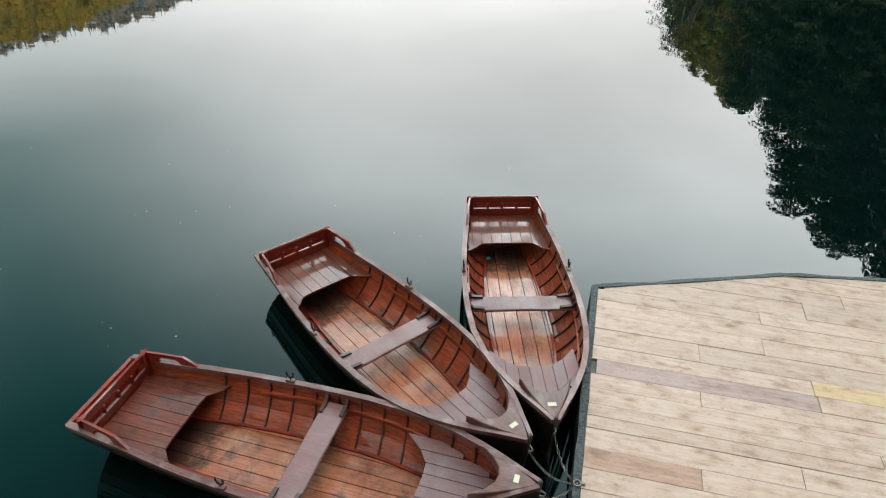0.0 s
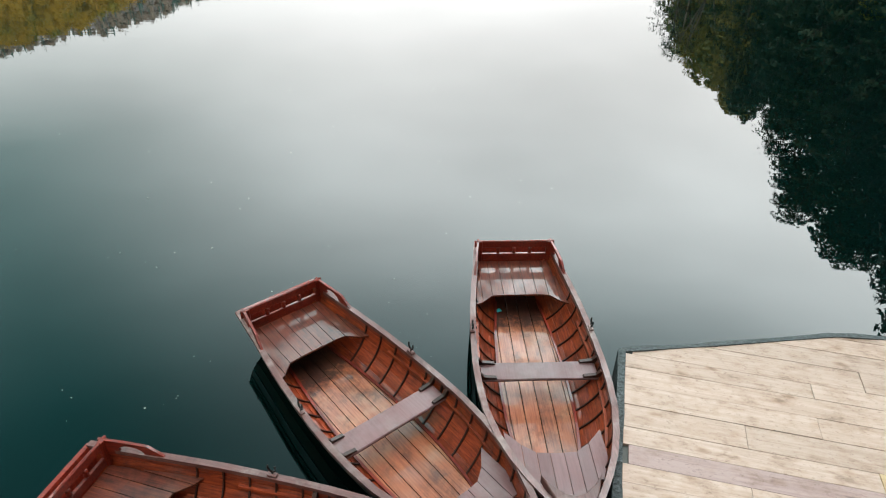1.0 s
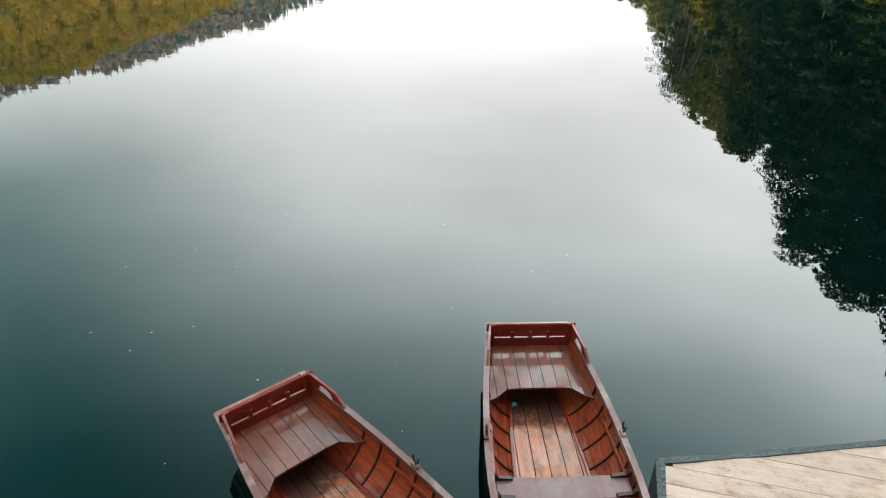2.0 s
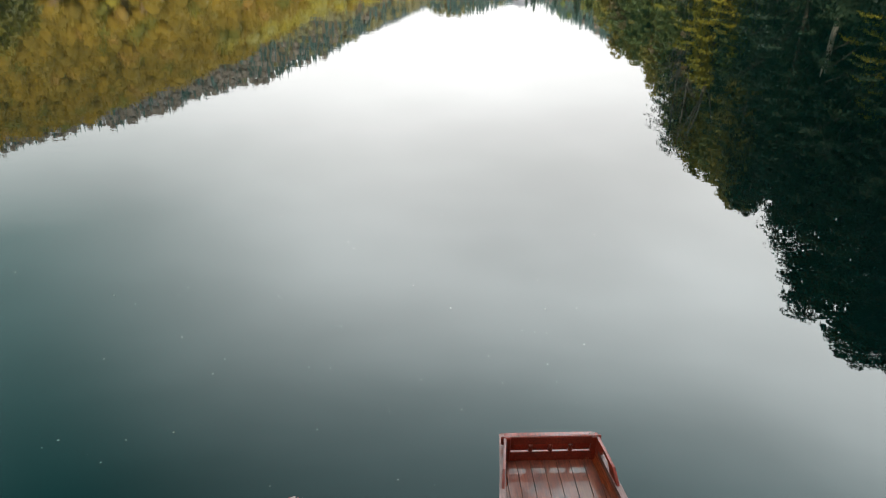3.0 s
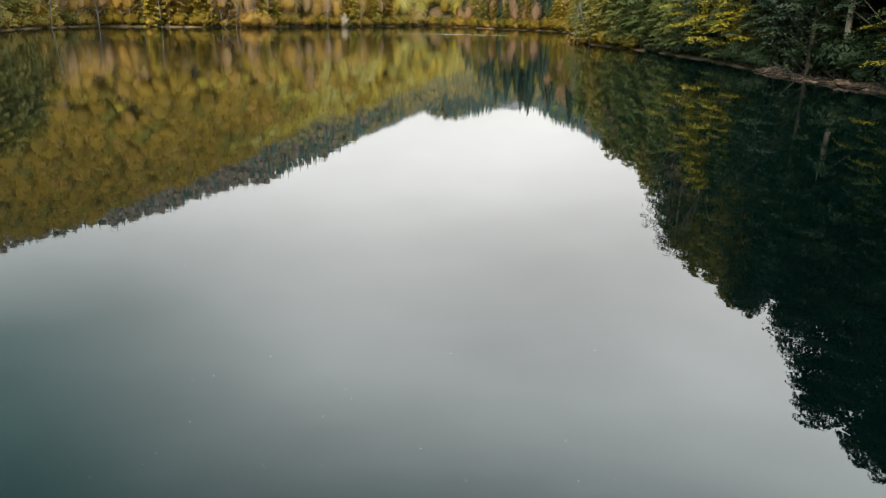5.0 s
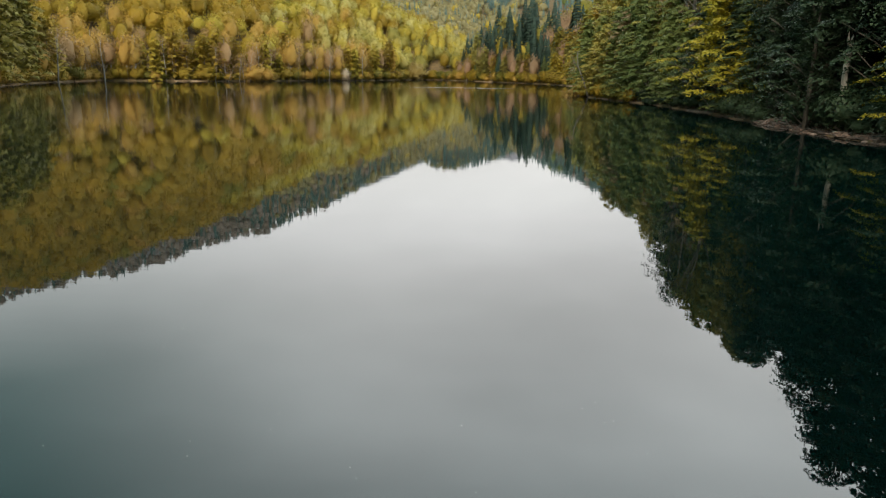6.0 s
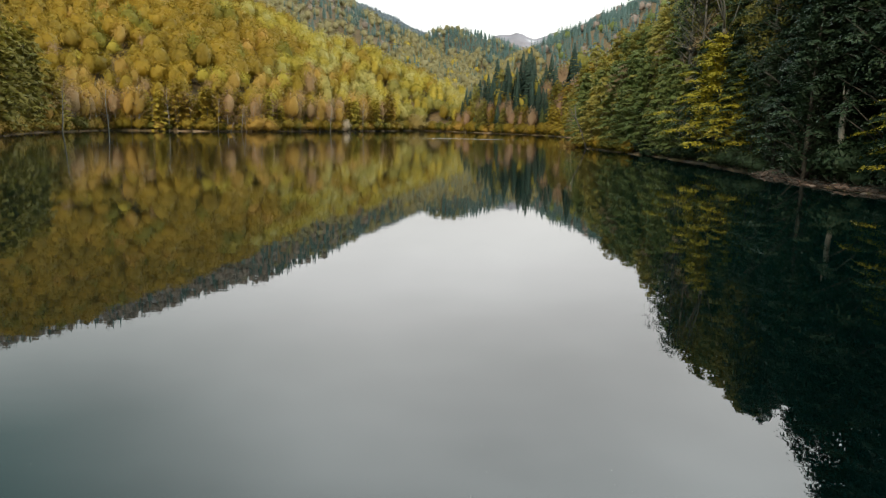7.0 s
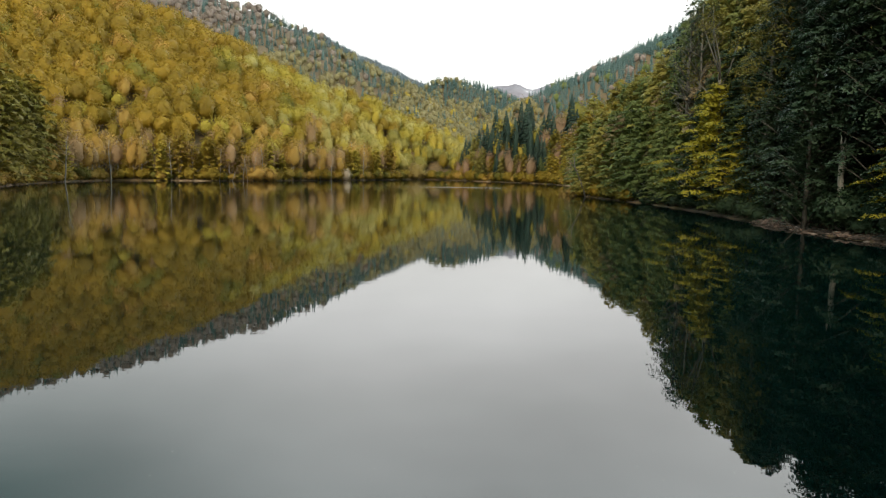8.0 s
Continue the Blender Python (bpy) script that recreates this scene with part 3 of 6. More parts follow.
wv = [(700 * math.sin(k * math.pi / 24), 120 + 700 * math.cos(k * math.pi / 24), 0) for k in range(48)]
water = new("water", mesh_of("water", wv, [tuple(range(48))[::-1]], M_WATER))
tagged(water, "still teal lake water mirroring the sky and woods", "water", kind="structure")


# ---- trees ----
def leaf_quads(rs, centres, size, flat=0.5, out=None):
    """A diamond-shaped leaf spray at each centre; flat: how level they lie; out: the way they face."""
    n = len(centres)
    nrm = rs.normal(size=(n, 3)) * (1 if out is None else 0.38)
    if out is not None:
        nrm += out
    nrm[:, 2] = np.abs(nrm[:, 2]) + flat * 2.2 if out is None else nrm[:, 2] + flat
    nrm /= np.linalg.norm(nrm, axis=1)[:, None]
    a = np.cross(nrm, rs.normal(size=(n, 3)))
    a /= np.linalg.norm(a, axis=1)[:, None]
    b_ = np.cross(nrm, a)
    s = size * rs.uniform(0.6, 1.35, (n, 1))
    q = np.stack([centres - a * s, centres - b_ * s * 0.55 + a * s * 0.1, centres + a * s, centres + b_ * s * 0.55 + a * s * 0.1], 1)
    return q


def crown_points(rs, n, h, spread, base=0.3, lobes=14, top=0.55, shell=0.45):
    """Points in the lobes of a rounded, uneven crown of a tree h high."""
    out, ways, cores = [], [], []
    for k in range(lobes):
        t = (k + rs.uniform(0.1, 0.9)) / lobes
        z = h * (base + (0.93 - base) * t)
        w = spread * math.sqrt(max(0.04, 1 - ((t - 0.38) / 0.66) ** 2))
        ang = k * 2.4 + rs.uniform(-0.5, 0.5)
        rad = w * rs.uniform(0.35, 0.8) * (1 - top * t * t)
        r = spread * rs.uniform(0.32, 0.52) * (1.08 - 0.4 * t)
        m = n // lobes
        cores.append((np.array([rad * math.cos(ang), rad * math.sin(ang), z]), r))
        p = rs.normal(size=(m, 3))
        p /= np.linalg.norm(p, axis=1)[:, None]
        ways.append(p.copy())
        p *= (r * rs.uniform(shell, 1.0, (m, 1)) ** 0.5)
        p[:, 2] *= 0.72
        out.append(p + np.array([rad * math.cos(ang), rad * math.sin(ang), z]))
    return np.concatenate(out), np.concatenate(ways), cores


def broadleaf(seed, h, spread, leaves, size, base=0.25, lobes=14, lean=0.0):
    """Trunk and crown meshes of a rounded broadleaved tree."""
    rs = np.random.RandomState(seed)
    pts, ways, _ = crown_points(rs, leaves, h, spread, base, lobes)
    crown = three(leaf_quads(rs, pts, size, 0.25, ways))
    bend = [(lean * t * t * h + 0.012 * h * math.sin(5 * t + seed), 0.012 * h * math.cos(4 * t + seed), h * t * 0.93 - 0.6) for t in np.linspace(0, 1, 8)]
    specs = [(bend, [0.016 * h * (1 - 0.86 * t) + 0.03 for t in np.linspace(0, 1, 8)], 7)]
    for k in range(9):
        t = base * 0.8 + (0.9 - base * 0.8) * (k + 0.5) / 9
        p0 = Vector(bend[int(t * 7)])
        ang = 2.4 * k + seed
        ln = spread * 0.75 * (1.1 - 0.6 * t)
        p2 = p0 + Vector((math.cos(ang) * ln, math.sin(ang) * ln, ln * 0.55))
        p1 = (p0 + p2) / 2 + Vector((0, 0, -0.08 * ln))
        specs.append(([p0, p1, p2], [0.006 * h * (1.1 - t), 0.004 * h * (1.1 - t), 0.01], 5))
    soft = ways + np.array([0, 0, 0.45]) + (pts - np.array([0, 0, h * 0.5])) / h * 0.9
    soft /= np.linalg.norm(soft, axis=1)[:, None]
    return specs, crown, soft


def tiered(seed, h, spread, pads, per, size, base=0.1, low=False, droop=0.3, fill=0.3, side=0.25):
    """Trunk and crown of a beech whose twigs carry level, drooping pads of leaves, one over another with dark gaps between."""
    rs = np.random.RandomState(seed)
    bend = [(0.012 * h * math.sin(3 * t + seed), 0.012 * h * math.cos(2 * t + seed * 2), h * t * 0.95 - 0.8) for t in np.linspace(0, 1, 10)]
    specs = [(bend, [0.0115 * h * (1 - 0.9 * t) + 0.03 for t in np.linspace(0, 1, 10)], 8)]
    q, nr = [], []
    for k in range(pads):
        t = (k + rs.uniform(0, 1)) / pads
        z = h * (base + (0.97 - base) * t)
        if low:
            w = spread * max(0.1, (1 - t) ** 0.75 * (0.75 + 0.5 * math.sin(min(1, t * 3) * 1.57)))
        else:
            w = spread * math.sqrt(max(0.05, 1 - ((t - 0.38) / 0.66) ** 2)) * (1 - 0.3 * t * t)
        ang = 2.4 * k + rs.uniform(-0.5, 0.5)
        d, up = np.array([math.cos(ang), math.sin(ang), 0.0]), np.array([0, 0, 1.0])
        reach = w * rs.uniform(0.45, 0.95)
        rp = spread * (rs.uniform(0.26, 0.46) if low else rs.uniform(0.2, 0.36)) * (1.1 - 0.4 * t)
        rw = rp * rs.uniform(0.55, 0.95)
        dr = droop * rs.uniform(0.5, 1.4) * (0.6 if low else 1.0)
        e, sd = d * math.cos(dr) - up * math.sin(dr), np.array([-d[1], d[0], 0.0])
        n = np.cross(e, sd)
        c = d * reach + up * (z - 0.2 * reach * droop)
        m = max(6, int(per * rs.uniform(0.7, 1.3)))
        ph, r = rs.uniform(0, 6.283, m), np.sqrt(rs.uniform(0, 1, m))
        r = r * (0.78 + 0.22 * np.sin(5 * ph + k))
        a, b_ = r * np.cos(ph) * rp, r * np.sin(ph) * rw
        zl = -(0.2 if low else 0.32) * rp * r * r + rs.normal(0, 0.035 if low else 0.07, m) * rp
        p = c + np.outer(a, e) + np.outer(b_, sd) + np.outer(zl, n)
        face = n + np.outer(np.cos(ph) * r * 0.9, e) + np.outer(np.sin(ph) * r * 0.9, sd)
        q.append(three(leaf_quads(rs, p, size, 0.1, face)))
        soft = face + d * side + rs.normal(0, 0.22, (m, 3))
        nr.append(soft / np.linalg.norm(soft, axis=1)[:, None])
        i = min(8, int(z / (h * 0.95) * 9))
        p0 = Vector(bend[i]) - Vector((0, 0, min(0.25 * reach, z * 0.3)))
        specs.append(([p0, p0.lerp(Vector(c), 0.5) + Vector((0, 0, 0.06 * reach)), Vector(c)], [0.0036 * h * (1.15 - t), 0.0022 * h * (1.15 - t), 0.012], 3))
    m = int(pads * per * fill)
    t = rs.uniform(0.05, 0.92, m)
    w = spread * 0.5 * np.sqrt(np.clip(1 - t if low else 1 - ((t - 0.38) / 0.66) ** 2, 0.03, 1))
    ph, r = rs.uniform(0, 6.283, m), np.sqrt(rs.uniform(0, 1, m))
    p = np.stack([np.cos(ph) * r * w, np.sin(ph) * r * w, h * (base + (0.96 - base) * t)], 1)
    q.append(three(leaf_quads(rs, p, size * 1.7, 0.5)))
    nr.append(np.repeat(np.array([[0, 0, 1.0]]), m, axis=0))
    return specs, np.concatenate(q), np.concatenate(nr)


def conifer_quads(rs, h, r, tiers, per):
    """Drooping needle sprays in tiers round a spire."""
    out = []
    for k in range(tiers):
        t = (k + 0.5) / tiers
        rad = r * (1 - t) ** 0.85 + 0.15
        z = h * (0.08 + 0.92 * t)
        for j in range(per):
            a = 2 * math.pi * (j + rs.uniform(-0.3, 0.3)) / per + k
            d = np.array([math.cos(a), math.sin(a), 0])
            s = np.array([-d[1], d[0], 0]) * rad * 0.5
            c0 = np.array([0, 0, z + h / tiers * 0.7])
            tip = d * rad * rs.uniform(0.8, 1.2) + np.array([0, 0, z - h / tiers * 0.55])
            mid = (c0 + tip) / 2
            out.append([c0, mid - s, tip, mid + s])
    return np.array(out)


def tree_thing(name, specs, quads, soft, leaf, bark_mat, label, category, m, group=""):
    """A tree: an Empty at its foot with a trunk (and its boughs) and a crown."""
    t = empty(name, m, label, category, group)
    part("trunk", tubes("trunk", specs, bark_mat), t, "", None)
    part("crown", quad_mesh("crown", quads, leaf, None, soft), t)
    return t


def on_land(x, y, turn=0.0, s=1.0, sink=0.15, sz=None):
    z = float(land(np.array([x]), np.array([y]))[0])
    return Matrix.Translation((x, y, z - sink)) @ Matrix.Rotation(turn, 4, "Z") @ Matrix.Diagonal((s, s, sz or s, 1))


def copy_scaled(ob, m):
    """copy_thing with the size that m carries."""
    loc, rot, sc = m.decompose()
    c = copy_thing(ob, Matrix.LocRotScale(loc, rot, None))
    c.matrix_basis = m
    return c


def place(kinds, k, m):
    """Sets the first of a kind, then copies of it."""
    if kinds[k].get("placed"):
        return copy_scaled(kinds[k], m)
    kinds[k]["placed"] = 1
    kinds[k].matrix_basis = m
    return kinds[k]


def scatter(rs, n, az0, az1, r0, r1, ok):
    """n random places in a sector that pass the test ok(x, y, z)."""
    a = np.radians(rs.uniform(az0, az1, n))
    r = np.sqrt(rs.uniform(r0 * r0, r1 * r1, n))
    x, y = r * np.sin(a), r * np.cos(a)
    z = land(x, y)
    keep = ok(x, y, z)
    return np.stack([x[keep], y[keep], z[keep]], 1)


def planted(rs, spacing, az0, az1, r0, r1, ok):
    """Places on a jittered grid in a sector that pass the test ok(x, y, z)."""
    g = np.arange(-r1, r1, spacing)
    x, y = np.meshgrid(g, g)
    x = (x + rs.uniform(-0.42, 0.42, x.shape) * spacing).ravel()
    y = (y + rs.uniform(-0.42, 0.42, y.shape) * spacing).ravel()
    r, a = np.hypot(x, y), np.degrees(np.arctan2(x, y))
    k = (r > r0) & (r < r1) & (a > az0) & (a < az1)
    x, y = x[k], y[k]
    z = land(x, y)
    keep = ok(x, y, z)
    return np.stack([x[keep], y[keep], z[keep]], 1)


def forest(name, places, templates, rs, label, scale=(0.8, 1.25)):
    """One joined wood of many trees. templates: list of ((leaves, normals), leaf material, weight)."""
    w = np.array([t[2] for t in templates], float)
    pick = rs.choice(len(templates), len(places), p=w / w.sum())
    mats, qs, ns, idx = [], [], [], []
    for t in templates:
        if t[1] not in mats:
            mats.append(t[1])
    for p, k in zip(places, pick):
        (q, nr), mat, _ = templates[k]
        a, s = rs.uniform(0, 6.28), rs.uniform(*scale)
        c, sn = math.cos(a), math.sin(a)
        turn = np.array([[c, -sn, 0], [sn, c, 0], [0, 0, 1]])
        size = np.array([s, s, s * rs.uniform(0.9, 1.15)])
        qs.append((q @ turn.T) * size + p - np.array([0, 0, 0.4]))
        ns.append(nr @ turn.T)
        idx.append(np.full(len(q), mats.index(mat), np.int32))
    me = quad_mesh(name, np.concatenate(qs), mats, np.concatenate(idx), np.concatenate(ns))
    return tagged(new(name, me), label, "forest", kind="stuff")


ICO = bmesh.new()
bmesh.ops.create_icosphere(ICO, subdivisions=2, radius=1)
ICO.verts.index_update()
BALL = {80: (np.array([v.co.normalized()[:] for v in ICO.verts]), np.array([[v.index for v in f.verts] for f in ICO.faces]))}
ICO.free()


def three(q):
    """Diamond leaves as three-cornered ones."""
    return q[:, [0, 1, 3]] + (q[:, [2]] - q[:, [0]]) * np.array([0, 0.3, 0.3])[None, :, None]


def far_crown(seed, h, spread, leaves, size, base=0.04, faces=80, lobes=4.6, core=0.84):
    """A billowing crown for a tree far off: an uneven, lobed body of foliage clothed in loose leaves, and soft normals."""
    rs_ = np.random.RandomState(seed)
    ways = [(rs_.normal(size=3), rs_.uniform(0, 6.28)) for _ in range(7)]
    ways = [(d / np.linalg.norm(d), ph) for d, ph in ways]

    def girth(v):
        wide = sum(np.sin(v @ d * 2.3 + ph) for d, ph in ways[:3]) / 3
        billow = sum(1 - np.abs(np.sin(v @ d * lobes + ph)) for d, ph in ways[3:]) / 4
        return 0.74 + 0.26 * wide + 0.6 * billow

    def body(v, g):
        flat = np.where(v[:, 2:] < 0, 0.85, 1.0)
        p = v * g[:, None] * np.array([spread, spread, h * (1 - base) * 0.5])
        p[:, 2:] *= flat
        return p + np.array([0, 0, h * (base + (1 - base) * 0.47)])

    v, f = BALL[faces]
    p = body(v, girth(v) * core)
    fn = np.cross(p[f[:, 1]] - p[f[:, 0]], p[f[:, 2]] - p[f[:, 0]])
    n = np.zeros_like(p)
    for k in range(3):
        np.add.at(n, f[:, k], fn)
    n *= np.sign((n * v).sum(1))[:, None]
    n /= np.linalg.norm(n, axis=1)[:, None]
    w = rs_.normal(size=(leaves, 3))
    w[:, 2] += 0.4
    w /= np.linalg.norm(w, axis=1)[:, None]
    e = 0.12
    side = np.stack([np.roll(w, 1, axis=1), np.roll(w, 2, axis=1)])     # the slope of the lobed surface, for the leaves' normals
    g0 = body(w, girth(w))
    tang = []
    for k in (0, 1):
        t_ = side[k] - w * (side[k] * w).sum(1)[:, None]
        u_ = w + e * t_ / (np.linalg.norm(t_, axis=1)[:, None] + 1e-6)
        u_ /= np.linalg.norm(u_, axis=1)[:, None]
        tang.append(body(u_, girth(u_)) - g0)
    ln = np.cross(tang[0], tang[1])
    ln *= np.sign((ln * w).sum(1))[:, None]
    ln /= np.linalg.norm(ln, axis=1)[:, None] + 1e-9
    spots_ = body(w, girth(w) * rs_.uniform(core, 1.1, leaves))
    q = np.concatenate([p[f], three(leaf_quads(rs_, spots_, size, 0.1, ln * 0.9))])
    nr = np.concatenate([n[f], np.repeat((ln * 0.6 + w * 0.5 + rs_.normal(0, 0.14, (leaves, 3)))[:, None], 3, axis=1)])
    nr = nr * 0.9 + np.array([0, 0, 0.2])
    return q, nr / np.linalg.norm(nr, axis=2)[:, :, None]


def far_conifer(seed, h, r, tiers, per):
    q = conifer_quads(np.random.RandomState(seed), h, r, tiers, per)
    n = q.mean(1) * np.array([1, 1, 0])
    n /= np.linalg.norm(n, axis=1)[:, None] + 1e-6
    n += np.array([0, 0, 0.5])
    n = np.repeat((n / np.linalg.norm(n, axis=1)[:, None])[:, None], 3, axis=1)
    return q[:, [1, 2, 3]] + (q[:, [0]] - q[:, [1]]) * np.array([0.3, 0, 0.3])[None, :, None], n


rs = np.random.RandomState(11)
hill_q = [far_crown(s, 13.5, 5.7, 460, 0.58, 0.04, 80, 4.6, 0.74) for s in (1, 2, 3, 4, 5, 6)]
hill_t = [(hill_q[0], L_YELLOW, 4), (hill_q[1], L_OLIVE, 4), (hill_q[2], L_YELLOW, 3), (hill_q[3], L_MOSS, 2), (hill_q[4], L_OLIVE, 3), (hill_q[5], L_AMBER, 0.6)]
spots = planted(rs, 7.8, -42, 5, 190, 640, lambda x, y, z: (z > 0.7) & (z < 190) & (shore_dist(x, y) > 6) & ((x < 40) | (y > 340)))
crest_y = np.interp(spots[:, 0], [-420, -330, -262, -155, -34, 9], [250, 380, 440, 478, 515, 525])
spots = spots[spots[:, 1] < crest_y + 28]       # the far flank stays bare, out of sight
low = spots[:, 2] < 24 + 12 * waves(spots[:, 0], spots[:, 1], 70, 31)
away = spots[:, 0] > -112 + 34 * waves(spots[:, 0], spots[:, 1], 120, 33)
forest("hillside_wood", spots[~low & ~away], hill_t, rs, "golden yellow-green spring beech wood on the hillside", (0.9, 1.12))
# towards the lake's end the leaf mix pales, painting in the haze
forest("hillside_wood", spots[~low & away], [(hill_q[0], L_LIME, 5), (hill_q[1], L_PALE_HAZE, 3), (hill_q[2], L_YELLOW, 2), (hill_q[3], L_LIME, 2)], rs, "lime green spring wood towards the lake's end", (0.75, 1.05))
belt_q = [far_crown(s, 18, 4.6, 440, 0.52, 0.06, 80, 5.2, 0.68) for s in (21, 22, 23)]
belt_t = [(belt_q[0], L_OLIVE, 3), (belt_q[1], L_AMBER, 3.4), (belt_q[2], L_YELLOW, 2), (belt_q[0], L_PINK, 2.2), (hill_q[1], L_LIME, 1.4), (hill_q[0], L_OLIVE, 2)]
dim = low & (np.degrees(np.arctan2(spots[:, 0], spots[:, 1])) < -30.2)
forest("lakeside_wood", spots[dim], [(hill_q[0], L_WOOD, 4), (hill_q[1], L_GREEN, 3), (hill_q[2], L_OLIVE, 2), (hill_q[3], L_RUSSET, 1)], rs, "dull olive wood behind the near end of the far shore", (0.7, 1.1))
end = low & ~dim & (spots[:, 0] > -62 + 16 * waves(spots[:, 0], spots[:, 1], 60, 37))
# the palest leaves here carry the far end's haze in their colour
forest("lakeside_wood", spots[end], [(belt_q[0], L_LIME, 3), (belt_q[1], L_PALE_HAZE, 4), (hill_q[2], L_BANK, 3), (belt_q[2], L_OLIVE, 1)], rs, "soft lime and olive wood round the lake's far end", (0.6, 1.0))
forest("lakeside_wood", spots[low & ~dim & ~end], belt_t, rs, "amber and olive budding wood at the foot of the hillside", (0.6, 1.0))

con_q = [far_conifer(s, 14, 2.7, 7, 6) for s in (5, 6)]
far_q = [far_crown(s, 12, 4.8, 62, 1.0, 0.04, 80, 5.0, 0.66) for s in (7, 8)]
spots = planted(rs, 11.2, -34, 3, 600, 1120, lambda x, y, z: (z > 8) & (z < 330))
hi_z = spots[:, 2] > 130 + 40 * waves(spots[:, 0], spots[:, 1], 160, 21)
far_side = spots[:, 0] > -235 + 60 * waves(spots[:, 0], spots[:, 1], 110, 24)
forest("mountain_wood", spots[hi_z & far_side], [(far_q[0], L_BROWNTREE, 1), (con_q[0], L_CONIFER_HAZE, 5), (con_q[1], L_CONIFER_HAZE, 4), (far_q[1], L_DISTANT_HAZE, 1.4)], rs, "blue-green conifers on the mountain's shoulder")
forest("mountain_wood", spots[hi_z & ~far_side], [(far_q[0], L_BROWNTREE, 6), (con_q[0], L_CONIFER_HAZE, 1.6), (con_q[1], L_CONIFER_HAZE, 1.4)], rs, "bare brown wood with dark conifers below the mountain crest")
forest("mountain_wood", spots[~hi_z], [(far_q[0], L_DISTANT_HAZE, 4), (far_q[1], L_DISTANT_HAZE, 2), (con_q[0], L_CONIFER_HAZE, 2.4)], rs, "olive beech and dark conifers on the mountain's lower flank")
spots = planted(rs, 11.0, -5, 24, 600, 1280, lambda x, y, z: (z > 8) & (z < 300) & (np.degrees(np.arctan2(x, y)) > -4))
up = spots[:, 2] > 96 - 55 * (spots[:, 0] > 110) + 26 * waves(spots[:, 0], spots[:, 1], 140, 22)
crest = planted(rs, 7.2, -5, 24, 880, 1290, lambda x, y, z: (z > 80) & (z < 300))
crest = crest[crest[:, 2] > 104 - 45 * (crest[:, 0] > 110) + 26 * waves(crest[:, 0], crest[:, 1], 140, 22)]
forest("conifer_wood", crest, [(con_q[0], L_CONIFER_HAZE, 5), (con_q[1], L_CONIFER_HAZE, 4)], rs, "close blue-green conifers along the far hill's crest", (0.6, 1.1))
east = spots[:, 0] > 110
forest("conifer_wood", spots[up & east], [(con_q[0], L_CONIFER_HAZE, 7), (con_q[1], L_CONIFER_HAZE, 6), (far_q[0], L_BROWNTREE, 0.8), (far_q[1], L_BANKGREEN, 0.5)], rs, "blue-green conifers and a few bare trees on the steep far slope", (0.8, 1.35))
forest("conifer_wood", spots[up & ~east], [(con_q[0], L_CONIFER_HAZE, 6), (far_q[1], L_DISTANT_HAZE, 2), (far_q[0], L_DISTANT_HAZE, 1.5)], rs, "blue-green conifer wood on the far rounded hill")
forest("conifer_wood", spots[~up], [(far_q[0], L_DISTANT_HAZE, 5), (far_q[1], L_DISTANT_HAZE, 2), (con_q[1], L_CONIFER_HAZE, 1.5), (far_q[0], L_LIME, 2)], rs, "mixed green wood on the far hill's foot")
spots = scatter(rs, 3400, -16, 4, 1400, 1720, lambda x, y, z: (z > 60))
forest("conifer_wood", spots, [(con_q[0], L_BLUE_HAZE, 5), (far_q[0], L_BLUE_HAZE, 2)], rs, "distant ridge wood, coloured blue-grey as by haze")

# the wood behind the right-hand shore
rw_q = [far_crown(s, 15, 5.0, 460, 0.5) for s in (31, 32, 33)]
spots = planted(rs, 9.0, 4, 44, 70, 500, lambda x, y, z: (x > 30) & (shore_dist(x, y) > 11) & (z > 1.5) & (z < 70) & (x < 125))
forest("shore_wood", spots, [(rw_q[0], L_MOSS, 5), (rw_q[1], L_GREEN, 3), (rw_q[2], L_LIME, 2), (rw_q[0], L_PINK, 1.2), (rw_q[1], L_DEEP_SHADE, 1.2), (con_q[0], L_SPRUCE, 0.9), (rw_q[2], L_OLIVE, 2)], rs, "mixed green spring wood above the shore", (0.95, 1.4))

